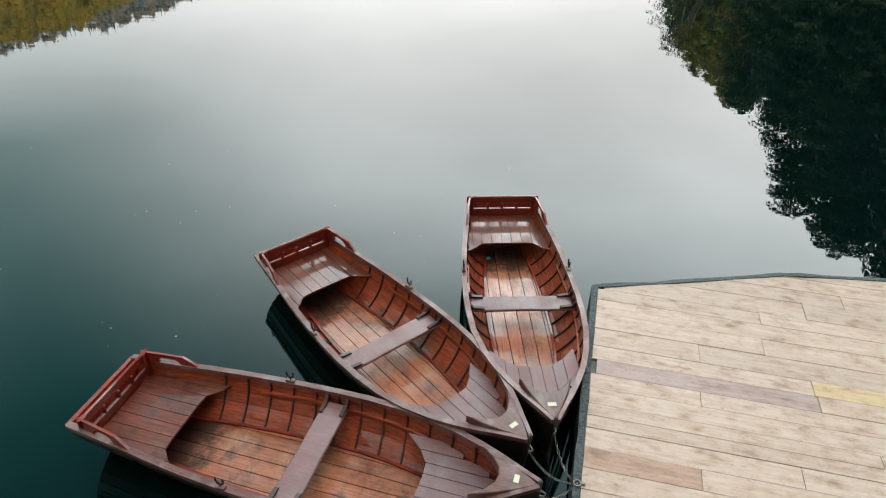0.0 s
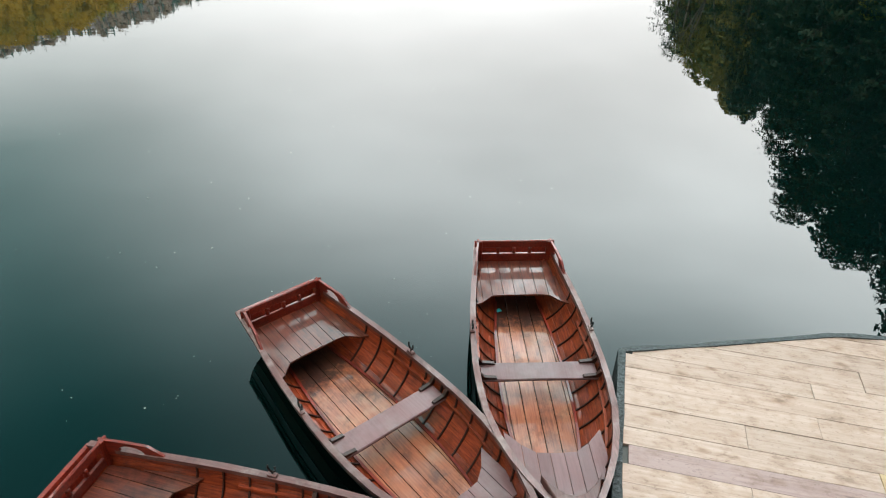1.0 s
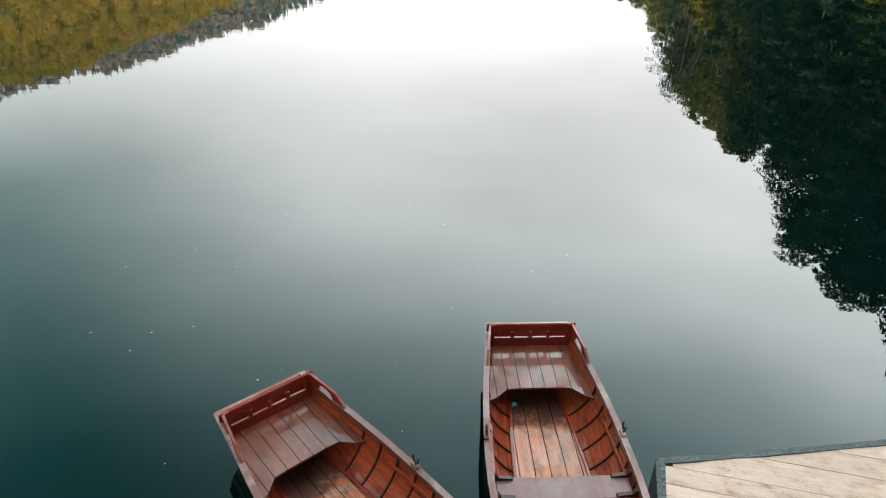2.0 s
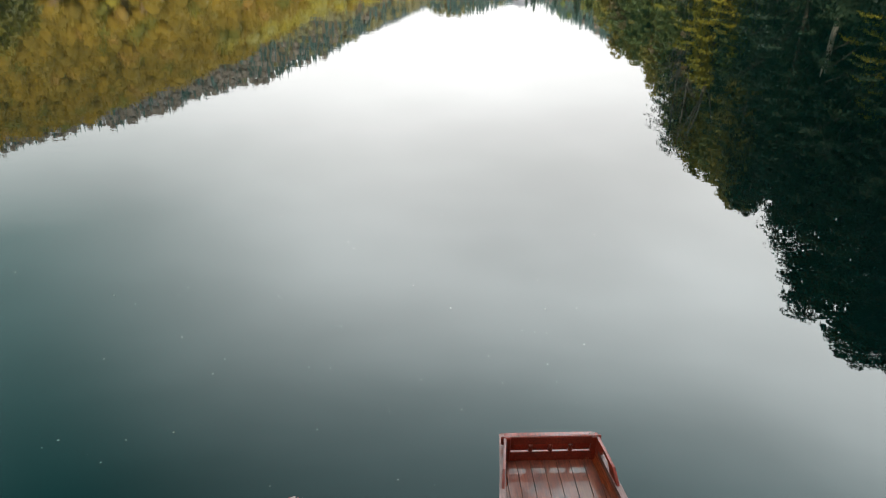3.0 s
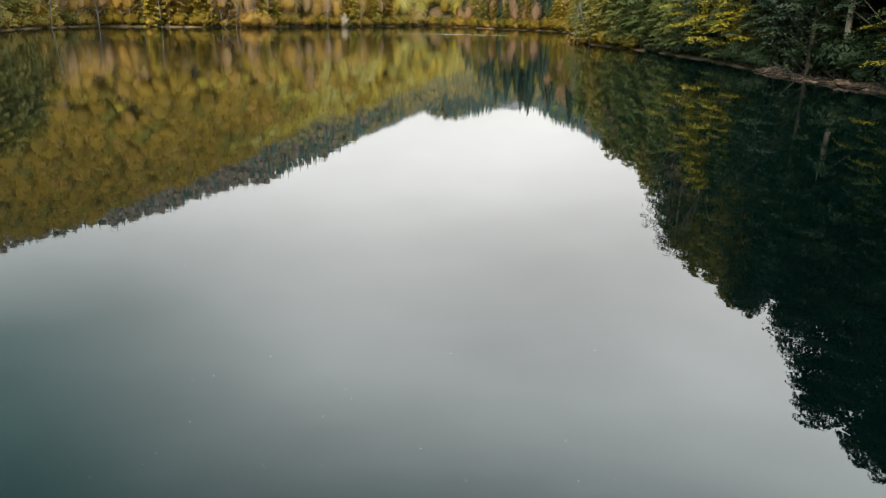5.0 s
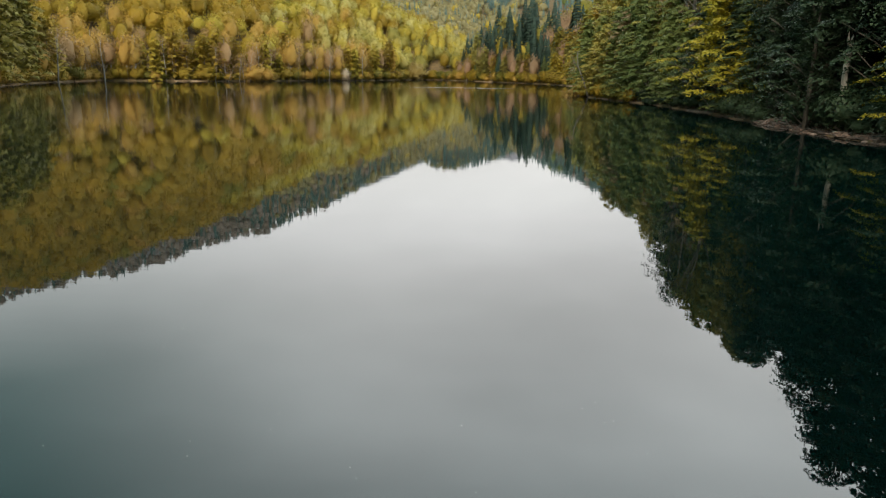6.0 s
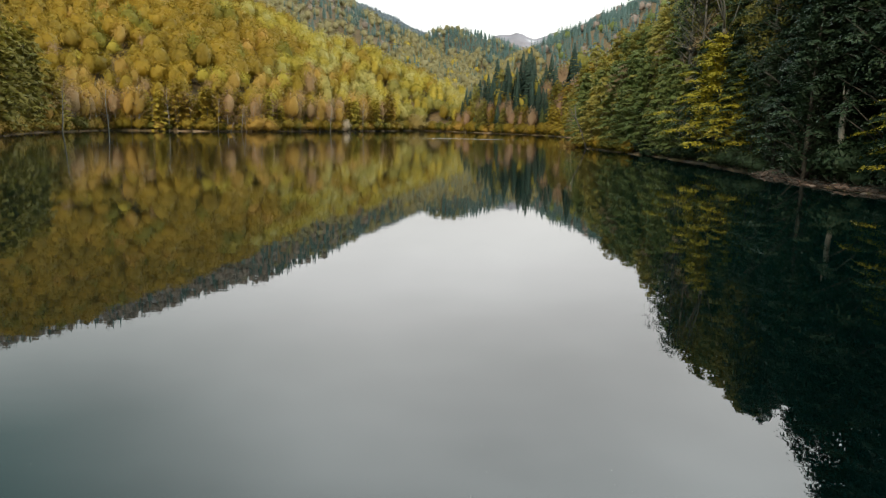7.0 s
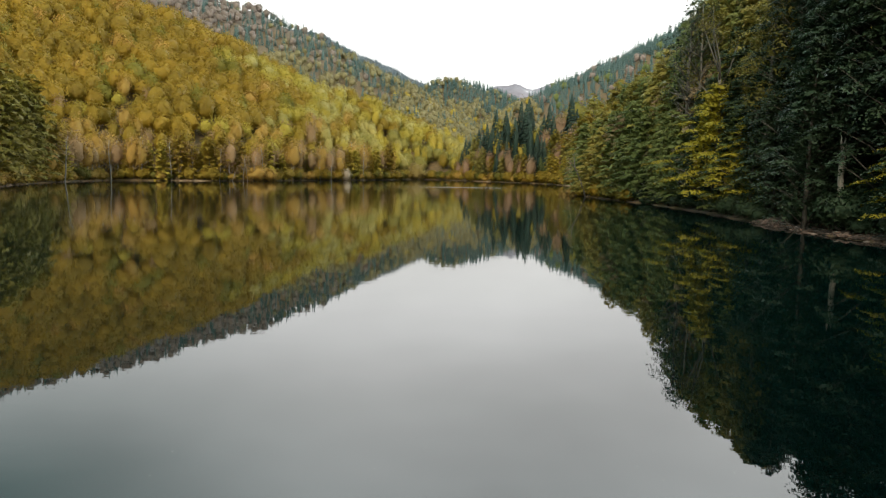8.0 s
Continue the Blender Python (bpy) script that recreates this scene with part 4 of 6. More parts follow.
# tall trees along the near shore
NEAR_X = ([22, 45, 66, 80, 100, 118, 145, 172, 189, 205, 235, 290, 346], [31, 38, 39.5, 38, 39.5, 41, 40, 36, 34, 43, 54, 57, 50])
tall = [tree_thing("beech_tree", *made, leaf, bk, lab, "tree", Matrix(), "trees along the shore")
        for made, leaf, bk, lab in (
            (tiered(41, 36, 7.4, 150, 105, 0.175, 0.24), L_DEEP_SHADE, M_BARK, "tall dark green beech towering over the lake shore"),
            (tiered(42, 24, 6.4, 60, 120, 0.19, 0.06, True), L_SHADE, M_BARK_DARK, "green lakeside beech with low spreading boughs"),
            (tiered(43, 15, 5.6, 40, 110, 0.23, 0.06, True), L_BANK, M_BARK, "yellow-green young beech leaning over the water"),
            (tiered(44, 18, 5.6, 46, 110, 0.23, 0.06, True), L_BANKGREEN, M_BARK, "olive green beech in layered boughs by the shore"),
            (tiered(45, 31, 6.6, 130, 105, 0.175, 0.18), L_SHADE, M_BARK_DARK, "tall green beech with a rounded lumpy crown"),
            (broadleaf(46, 36, 7.6, 3000, 0.5, 0.2, 40), L_DEEP_SHADE, M_BARK_DARK, "tall dark beech of the wood behind the dock"),
            (tiered(47, 33, 7.0, 110, 74, 0.28, 0.25), L_BANKGREEN, M_BARK, "tall moss-green beech in fresh leaf by the shore"),
            (tiered(48, 17, 7.4, 48, 190, 0.18, 0.17, True), L_SPRAY, M_BARK, "bright yellow-green beech with level sprays over the water"),
            (tiered(49, 33, 7.0, 110, 74, 0.28, 0.25), L_BANK, M_BARK, "tall olive-green beech with a full crown by the shore"),
            (tiered(50, 21, 5.4, 66, 78, 0.26, 0.12), L_BANK, M_BARK, "middling olive-yellow beech on the wooded bank"),
            (tiered(51, 20, 5.2, 64, 60, 0.26, 0.15), L_ROSY, M_BARK_PALE, "pinkish brown tree just coming into leaf on the bank"),
            (tiered(52, 21, 5.4, 66, 80, 0.26, 0.1), L_BANKGREEN, M_BARK_DARK, "middling deep green beech on the wooded bank"),
            (tiered(53, 38.5, 6.8, 80, 26, 0.2, 0.5, False, 0.3, 0.03), L_DEEP_SHADE, M_BARK, "tall thin-leaved beech with lacy twigs over the water"))]
TALL_H = (36, 0, 0, 0, 31, 0, 33, 0, 33)
ROW = []
rs = np.random.RandomState(5)
TOPS = ([24, 50, 56, 62, 69, 75, 79, 83, 87, 97, 108, 120, 132, 145, 156, 165, 190, 206], [35.5, 35.5, 36.5, 39, 41, 41, 38, 34, 32, 36, 38.5, 40.5, 41.5, 40, 34, 28.5, 25, 22])
for y in np.arange(24, 206, 4.4):
    for off, kinds, bank in ((2.2, (3, 2, 3, 2, 1), (3, 2, 3, 9, 2, 11)), (6.0, (0, 4), (9, 11, 3, 10, 9, 11)), (11.5, (0, 4, 1), (8, 6, 6, 9))):
        yy = y + rs.uniform(-1.2, 1.2)
        open_bank = yy > 112                      # beyond the tall dark trees the wood climbs the bank in steps
        if not open_bank and off > 10 and rs.uniform() < 0.5:
            continue
        if open_bank and yy < 134:
            bank = {2.2: (1, 11, 3, 1), 6.0: (11, 1, 10, 11)}.get(off, (6, 6, 8))
        k = int(rs.choice(bank if open_bank else kinds))
        if (66 < yy < 112 and k in (2, 3)) or (abs(yy - 112) < 8 and off < 7):
            continue
        s = rs.uniform(0.8, 1.1)
        if yy < 47:                               # beside the dock, out of the walk's sight
            k, s = 5, float(np.interp(yy, *TOPS)) / 36
        elif k in (0, 4, 6, 8):
            s = (float(np.interp(yy, *TOPS)) - 1.5 - (3 if off > 10 and not open_bank else 0)) / TALL_H[k] * rs.uniform(0.95, 1.02)
        elif off > 5 and open_bank:
            s *= 1.12
        ROW.append((float(np.interp(yy, *NEAR_X)) + off + rs.uniform(-1.0, 1.0), yy, k, s, rs.uniform(0, 6.28)))
ROW += [(48.5, 131, 10, 1.25, 0.2), (46.2, 149, 10, 1.15, 2.1), (45.5, 141, 10, 0.9, 3.9), (41.5, 168, 10, 0.95, 1.4), (50.5, 158, 10, 1.2, 5.0), (41.3, 112.8, 7, 1.2, 1.0), (42.6, 109, 1, 0.85, 1.9), (43.0, 68.5, 7, 0.8, 0.3), (42.3, 87, 1, 0.8, 0.8), (42.0, 95, 1, 0.75, 2.0), (41.8, 108, 1, 0.7, 2.9), (42.5, 102, 1, 0.85, 0.4)]
ROW += [(42.6, 104.5, 7, 0.85, 4.2), (42.2, 107.5, 3, 0.95, 0.9), (44.5, 133, 12, 1.0, 0.7), (44.0, 128.5, 12, 0.97, 2.6)]
# unseen trees added round the lake's near end to shade dock and boats
for x, y in ((40, 16), (36, 8), (31, 0), (27, -8), (24, -15), (18, -18), (11, -17), (4, -19), (-4, -17), (-12, -16), (45, 4), (39, -6), (33, -16), (26, -24), (14, -27), (3, -28), (-9, -26), (50, -8), (42, -20)):
    ROW.append((x + rs.uniform(-1, 1), y, 5, rs.uniform(0.9, 1.1), rs.uniform(0, 6.28)))
for x, y, k, s, a in ROW:
    m = on_land(x, y, a, s)
    place(tall, k, m)

# trees on the far left shore
def shore_tree(seed, h, spread, leaves, size, base, leaf, bk, label, layers=0):
    """A tree of the far shore: a loose lobed crown, or one in layers of leaf pads."""
    if layers:
        made = tiered(seed, h, spread, layers, leaves // layers, size, base, False, 0.35, 0.4, 0.8)
    else:
        made = (broadleaf(seed, h, spread, 60, size, base, 12)[0], *far_crown(seed, h, spread, leaves, size, base, 80, 5.6, 0.62))
    return tree_thing("shore_tree", *made, leaf, bk, label, "tree", Matrix(), "trees on the far shore")


left = [shore_tree(*row) for row in (
    (61, 19, 4.8, 1400, 0.42, 0.04, L_OLIVE, M_BARK, "olive green broadleaved tree on the far shore", 34),
    (62, 18, 4.2, 800, 0.38, 0.08, L_AMBER, M_BARK_PALE, "amber budding tree with a pale trunk"),
    (63, 17, 3.8, 520, 0.34, 0.16, L_PINK, M_BARK_PALE, "pinkish brown tree barely in leaf"),
    (64, 16, 4.4, 1400, 0.42, 0.02, L_LIME, M_BARK, "yellow-green tree reaching down to the water", 32),
    (65, 24, 5.8, 2300, 0.44, 0.05, L_LAKESIDE, M_BARK_DARK, "large olive green tree at the water's edge", 56),
    (66, 21, 4.8, 1400, 0.42, 0.04, L_BANK, M_BARK, "tall olive-green tree over the far water", 36),
    (67, 18, 4.0, 800, 0.38, 0.06, L_RUSSET, M_BARK_PALE, "russet tree with young leaves"))]
SHORE = [(-30, 12), (0, 40), (-60, 10), (-100, 90), (-117, 184), (-134, 235), (-138, 290), (-104, 303), (-80, 322), (-68, 348), (-50, 366), (-26, 410)]
for (ax, ay), (bx, by) in zip(SHORE[4:], SHORE[5:]):
    n = max(3, int(math.hypot(bx - ax, by - ay) / 5.2))
    nx, ny = -(by - ay), bx - ax
    ln = math.hypot(nx, ny)
    nx, ny = nx / ln, ny / ln
    for i in range(n):
        for off in (2.0, 5.5):
            u = (i + rs.uniform(0, 1)) / n
            x, y = ax + (bx - ax) * u + nx * (off + rs.uniform(-0.5, 1.5)), ay + (by - ay) * u + ny * (off + rs.uniform(-0.5, 1.5))
            if float(shore_dist(np.array([x]), np.array([y]))[0]) < 0.8:
                x, y = x - 2 * nx * off, y - 2 * ny * off
            k = int(rs.choice([0, 1, 2, 3, 4], p=[0.27, 0.3, 0.22, 0.21, 0.0] if y > 238 else [0.2, 0.05, 0.05, 0.05, 0.65]))
            m = on_land(x, y, rs.uniform(0, 6.28), rs.uniform(0.75, 1.2) * (1.3 if k == 4 else 1.0))
            place(left, k, m)

# low bushes along the water's edge
bushes = [tree_thing("shrub", broadleaf(s, h, sp, 30, sz, 0.0, 9)[0], *far_crown(s, h, sp, n, sz, 0.0, 80, 4.6, 0.66), leaf, M_BARK_DARK, lab, "shrub", Matrix(), "bushes at the water's edge")
          for s, h, sp, n, sz, leaf, lab in (
              (81, 4.5, 2.6, 520, 0.33, L_OLIVE, "olive green bush at the water's edge"),
              (82, 3.6, 2.4, 480, 0.33, L_AMBER, "amber bush hanging over the water"),
              (83, 4.2, 2.6, 520, 0.33, L_WOOD, "green bush on the lake bank"),
              (84, 7.5, 4.6, 1300, 0.36, L_STRAW, "round straw-yellow bush on the far bank"),
              (85, 8.0, 3.4, 900, 0.36, L_WHITE, "white blossoming tree on the far bank"),
              (86, 6.5, 4.2, 900, 0.34, L_AMBER, "round orange-amber bush by the far water"),
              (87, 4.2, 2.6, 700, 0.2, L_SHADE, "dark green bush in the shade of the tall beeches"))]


def put(k, x, y, s):
    m = on_land(x, y, rs.uniform(0, 6.28), s)
    place(bushes, k, m)


put(3, -15.8, 431.4, 1.5)
put(5, -83.4, 316.8, 1.3)
put(5, -79.0, 320.9, 1.0)
put(4, -50.2, 365.8, 0.8)
LEFT_EDGE = [(-117, 184), (-134, 235), (-138, 290), (-104, 303), (-80, 322), (-68, 348), (-50, 366), (-26, 410), (-14, 440), (2, 428), (22, 392), (50, 346), (57, 290), (54, 235), (43, 205)]
for (ax, ay), (bx, by) in zip(LEFT_EDGE, LEFT_EDGE[1:]):
    n = int(math.hypot(bx - ax, by - ay) / 2.5)
    for i in range(n):
        if rs.uniform() < 0.12:
            continue
        u = (i + rs.uniform(0, 1)) / n
        x, y = ax + (bx - ax) * u, ay + (by - ay) * u
        ln = math.hypot(bx - ax, by - ay)
        off = rs.uniform(1.0, 2.2)
        put(int(rs.choice([0, 0, 1, 2])), x - (by - ay) / ln * off, y + (bx - ax) / ln * off, rs.uniform(0.7, 1.45))
for y in np.arange(108, 204, 3.4):
    put(int(rs.choice([0, 2, 2])) if y > 150 else 6, float(np.interp(y, *NEAR_X)) + rs.uniform(0.4, 1.4), y, rs.uniform(0.45, 0.8))

def spruce(seed, h, r, leaf, label):
    r_ = np.random.RandomState(seed)
    q, nr = far_conifer(seed, h, r, 22, 15)
    q = q + r_.normal(0, 0.12, (len(q), 1, 3))
    t = empty("conifer_tree", Matrix(), label, "tree", "conifers at the lake's end")
    part("trunk", tubes("trunk", [([(0, 0, -0.5), (0, 0, h * 0.5), (0.1, 0, h * 0.95)], [0.26, 0.16, 0.03], 7)], M_BARK_DARK), t)
    part("crown", quad_mesh("crown", q, leaf, None, nr), t)
    return t


firs = [spruce(91, 24, 4.6, L_SPRUCE, "dark blue-green spruce at the lake's end"), spruce(92, 21, 4.6, L_SPRUCE, "broad dark spruce at the lake's end"), spruce(93, 15, 4.0, L_FIR, "soft green young fir at the water's edge")]
FAR_SHORE = [(4, 426), (22, 392), (50, 346), (57, 290), (54, 235), (43, 205)]
rs = np.random.RandomState(77)
for (ax, ay), (bx, by) in zip(FAR_SHORE, FAR_SHORE[1:]):
    ln = math.hypot(bx - ax, by - ay)
    ox, oy = -(by - ay) / ln, (bx - ax) / ln
    for off, gap, big in ((2.5, 4.6, 0.8), (8.0, 4.8, 1.12), (15.0, 5.4, 1.35), (24.0, 6.4, 1.45)):
        n = max(2, int(ln / gap))
        for i in range(n):
            u = (i + rs.uniform(0.1, 0.9)) / n
            o = off + rs.uniform(-1.2, 1.6)
            x, y = ax + (bx - ax) * u + ox * o, ay + (by - ay) * u + oy * o
            s = big * rs.uniform(0.82, 1.15)
            if ay > 350 and x > 12 and rs.uniform() < (0.6 if off < 4 else 0.95):
                k = int(rs.choice([0, 1, 2, 3], p=[0.42, 0.36, 0.08, 0.14] if off > 4 else [0.15, 0.25, 0.4, 0.2]))
                if k == 3:
                    place(left, 6, on_land(x, y, rs.uniform(0, 6.28), s * 0.9))
                    continue
                s *= 0.72 if x < 18 else (0.85 if x < 26 else 0.95)
                m = on_land(x, y, rs.uniform(0, 6.28), s)
                place(firs, k, m)
            elif ay > 350 and x < 18:
                place(left, int(rs.choice([0, 1, 6])), on_land(x, y, rs.uniform(0, 6.28), s * 0.75))
            else:
                k = int(rs.choice([5, 0, 4, 3, 2, 6], p=[0.46, 0.18, 0.04, 0.14, 0.12, 0.06]))
                place(left, k, on_land(x, y, rs.uniform(0, 6.28), s))

# a pale trunk leaning from the point, and dry reeds at its foot
lean = new("leaning_trunk", tubes("leaning_trunk", [([(0, 0, -0.4), (-1.2, 0.3, 3.2), (-2.6, 0.4, 6.4), (-2.9, 0.5, 9.4)], [0.2, 0.17, 0.12, 0.04], 7), ([(-2.3, 0.4, 5.6), (-3.6, 0.2, 7.4), (-4.4, 0.1, 9.2)], [0.09, 0.06, 0.02], 6)], M_BARK))
lean.matrix_basis = on_land(35.7, 178, 0, 1.15)
tagged(lean, "pale bare trunk leaning out over the point", "dead tree")
reeds = tree_thing("reed_clump", *broadleaf(95, 2.2, 3.2, 500, 0.3, 0.0, 9), M_REED, M_BARK_DARK, "dry amber reeds on the point of the shore", "reeds", on_land(33.3, 187.0))

# a birch and a half-dead beech with bare forked limbs among the tall trees
birch_specs, birch_q, birch_n = broadleaf(97, 32, 4.6, 5200, 0.2, 0.45, 26)
tree_thing("birch_tree", birch_specs, birch_q, birch_n, L_GREEN, M_BARK, "tall birch with a pale trunk and a thin crown", "tree", on_land(42.4, 97.5, 0.4))
fork = [([(0, 0, -0.6), (0.2, 0, 9), (-0.3, 0.2, 17), (-0.8, 0.1, 22)], [0.42, 0.34, 0.27, 0.2], 8)]
for k, (dx, dy, dz, z0) in enumerate(((-3.2, -0.6, 6.5, 21), (-1.2, 0.8, 9.0, 22), (2.6, -0.4, 7.0, 19), (-4.6, 0.3, 2.6, 17.5), (3.4, 0.8, 3.2, 15), (-2.0, -1.2, 8.0, 20))):
    p0 = Vector((-0.3 - 0.1 * (z0 - 17), 0.15, z0))
    p1 = p0 + Vector((dx * 0.45, dy, dz * 0.35))
    p2 = p0 + Vector((dx, dy * 0.6, dz))
    fork.append(([p0, p1, p2], [0.16, 0.1, 0.03], 6))
    for j in range(4):
        s0 = p1.lerp(p2, 0.2 + 0.22 * j)
        fork.append(([s0, s0 + Vector((dx * 0.18 * (-1) ** j + 0.3, 0.5 * (-1) ** j, 1.1)), s0 + Vector((dx * 0.3 * (-1) ** j, 0.9 * (-1) ** j, 2.0))], [0.05, 0.03, 0.01], 4))
rb = np.random.RandomState(98)
tips = np.concatenate([np.array(f[0][-1])[None] + rb.normal(0, 0.5, (40, 3)) for f in fork[1:]])
dead = tree_thing("half_dead_tree", fork[:1], three(leaf_quads(rb, tips, 0.19, 0.4)), None, L_GREEN, M_BARK, "half-dead beech with bare pale forked limbs and sparse leaves", "tree", on_land(42.0, 112.5, 0.2))
for limb in fork[1:]:
    part("branch", tubes("branch", [limb], M_BARK), dead)

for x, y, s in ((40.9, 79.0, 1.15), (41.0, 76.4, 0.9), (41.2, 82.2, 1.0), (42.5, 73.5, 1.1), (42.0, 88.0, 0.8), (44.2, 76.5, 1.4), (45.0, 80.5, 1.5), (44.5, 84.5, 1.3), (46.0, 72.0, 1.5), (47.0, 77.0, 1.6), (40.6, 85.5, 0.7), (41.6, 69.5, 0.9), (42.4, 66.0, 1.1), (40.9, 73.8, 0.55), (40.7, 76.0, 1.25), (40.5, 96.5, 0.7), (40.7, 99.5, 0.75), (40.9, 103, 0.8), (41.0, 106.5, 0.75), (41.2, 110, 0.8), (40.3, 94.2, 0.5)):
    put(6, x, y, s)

bare = [([(0, 0, -0.5), (0.15, 0.05, 4), (0.05, 0.2, 8.5), (0.3, 0.1, 13)], [0.2, 0.15, 0.1, 0.02], 6)]
for k in range(9):
    z0, a = 4.5 + 0.85 * k, 2.4 * k
    ln = 2.6 - 0.2 * k
    bare.append(([(0.1, 0.1, z0), (0.1 + math.cos(a) * ln * 0.5, 0.1 + math.sin(a) * ln * 0.5, z0 + 0.8), (0.1 + math.cos(a) * ln, 0.1 + math.sin(a) * ln, z0 + 2.0)], [0.06, 0.04, 0.01], 4))
rb = np.random.RandomState(99)
twigs = np.concatenate([np.array(f[0][-1])[None] + rb.normal(0, 0.7, (26, 3)) for f in bare[1:]])
first = None
for x, y, s, tip in ((-132.4, 246.5, 1.5, 5), (-135.0, 286.2, 1.4, -2), (-121, 298.4, 0.8, 3), (-113, 301.5, 0.9, -4), (-93.2, 309.4, 0.62, 22), (-89.2, 313.2, 0.95, 4), (-87.4, 314.8, 0.85, -8), (-85.6, 316.2, 1.0, 7), (-73, 341, 0.85, -3), (-56.8, 358.0, 1.25, 2), (-127, 295.6, 1.3, 3), (-107.5, 303.2, 1.2, -2), (-98, 308.2, 1.15, 4), (-82, 321.2, 1.2, -3), (-70, 346.5, 1.2, 2), (-62, 356, 1.1, -4), (-43, 379, 1.2, 3), (-116, 300.4, 1.35, -3)):
    m = on_land(x, y, 0, s) @ Matrix.Rotation(radians(tip), 4, "Y") @ Matrix.Rotation(rb.uniform(0, 6.28), 4, "Z")
    if first is None:
        first = tree_thing("bare_birch", bare[:1], three(leaf_quads(rb, twigs, 0.26, 0.3)), None, L_PINK, M_BARK_PALE, "slender pale-barked birch with few buds on the far shore", "tree", m, "birches on the far shore")
        for limb in bare[1:]:
            part("branch", tubes("branch", [limb], M_BARK_PALE), first)
    else:
        copy_scaled(first, m)


# ---- rowing boats ----
LEN = 4.43


def half_beam(u):
    """Half the width at the gunwale, u from stern 0 to bow 1."""
    return float(np.interp(u, [0, 0.1, 0.25, 0.42, 0.55, 0.68, 0.8, 0.9, 0.96, 1.0], [0.515, 0.585, 0.668, 0.72, 0.725, 0.67, 0.52, 0.31, 0.15, 0.02]))


def sheer(u):
    """Height of the gunwale above the water."""
    return float(np.interp(u, [0, 0.2, 0.45, 0.7, 0.88, 1.0], [0.585, 0.56, 0.545, 0.59, 0.70, 0.80]))


def keel(u):
    return float(np.interp(u, [0, 0.3, 0.6, 0.85, 0.95, 1.0], [-0.08, -0.14, -0.15, -0.12, -0.02, 0.16]))


def smooth_curve(f, u):
    w = 0.05
    return (f(max(0, u - w)) + 2 * f(max(0, u - w / 2)) + 2 * f(u) + 2 * f(min(1, u + w / 2)) + f(min(1, u + w))) / 8 if 0.02 < u < 0.97 else f(u)


def skin(u, s, side, inset=0.0):
    """A point of the hull: s from keel 0 to gunwale 1, side -1 or 1."""
    b_, zg, zk = smooth_curve(half_beam, u), smooth_curve(sheer, u), smooth_curve(keel, u)
    th = s * math.pi / 2
    v = (b_ - inset) * math.sin(th) ** 1.3
    z = zk + inset + (zg - zk - inset) * (1 - math.cos(th)) ** 0.92
    rake = -0.19 * s * max(0.0, 1 - u / 0.08)
    return Vector((rake + u * LEN + (0.05 * s if u > 0.99 else 0) - 0.10 * (1 - s) * (1 if u > 0.9 else 0) * (u - 0.9) * 10, side * max(v, 0.004), z))


US = [0, 0.04, 0.1, 0.18, 0.26, 0.34, 0.42, 0.5, 0.58, 0.66, 0.74, 0.81, 0.87, 0.92, 0.96, 1.0]
STRAKES = [0, 0.2, 0.36, 0.5, 0.63, 0.75, 0.87, 1.0]


def strake_mesh(i, side):
    """One lapped plank of the skin, its lower edge proud of the plank beneath."""
    s0, s1 = STRAKES[i], STRAKES[i + 1] + (0.02 if i < len(STRAKES) - 2 else 0)
    vs, fs = [], []
    for u in US:
        for s, ins in ((s0, -0.008), (s1, 0.004), (s1, 0.020), (s0, 0.010)):
            vs.append(skin(u, s, side, ins))
    for k in range(len(US) - 1):
        for j in range(4):
            j2 = (j + 1) % 4
            f = (4 * k + j, 4 * k + j2, 4 * k + 4 + j2, 4 * k + 4 + j)
            fs.append(f if side > 0 else f[::-1])
    fs.append((0, 1, 2, 3))
    n = 4 * (len(US) - 1)
    fs.append((n + 3, n + 2, n + 1, n))
    # the plank's outer face is near black, its other faces mahogany
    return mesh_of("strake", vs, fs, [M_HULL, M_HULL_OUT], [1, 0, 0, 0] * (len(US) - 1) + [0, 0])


def strip(name, samples, mat):
    """A bar through a list of four-cornered sections."""
    vs, fs = [], []
    for q in samples:
        vs += q
    for k in range(len(samples) - 1):
        for j in range(4):
            j2 = (j + 1) % 4
            fs.append((4 * k + j, 4 * k + j2, 4 * k + 4 + j2, 4 * k + 4 + j))
    fs.append((3, 2, 1, 0))
    n = 4 * (len(samples) - 1)
    fs.append((n, n + 1, n + 2, n + 3))
    me = mesh_of(name, vs, fs, mat)
    bm = bmesh.new()
    bm.from_mesh(me)
    bmesh.ops.recalc_face_normals(bm, faces=bm.faces[:])
    bm.to_mesh(me)
    bm.free()
    return me


def gunwale_mesh(side):
    out = []
    for u in US:
        p = skin(u, 1, side)
        w_in = 0.042 if u < 0.95 else 0.02
        out.append([p + Vector((0, side * 0.022, -0.035)), p + Vector((0, side * 0.026, 0.02)), p + Vector((0, -side * min(w_in, abs(p.y)), 0.022)), p + Vector((0, -side * min(w_in, abs(p.y)), -0.03))])
    return strip("gunwale", out, M_RAIL)


def inner_width(u, z):
    """Half width of the hull inside at the height z."""
    lo, hi_ = 0.0, 1.0
    for _ in range(18):
        mid = (lo + hi_) / 2
        if skin(u, mid, 1, 0.022).z < z:
            lo = mid
        else:
            hi_ = mid
    return skin(u, lo, 1, 0.022).y


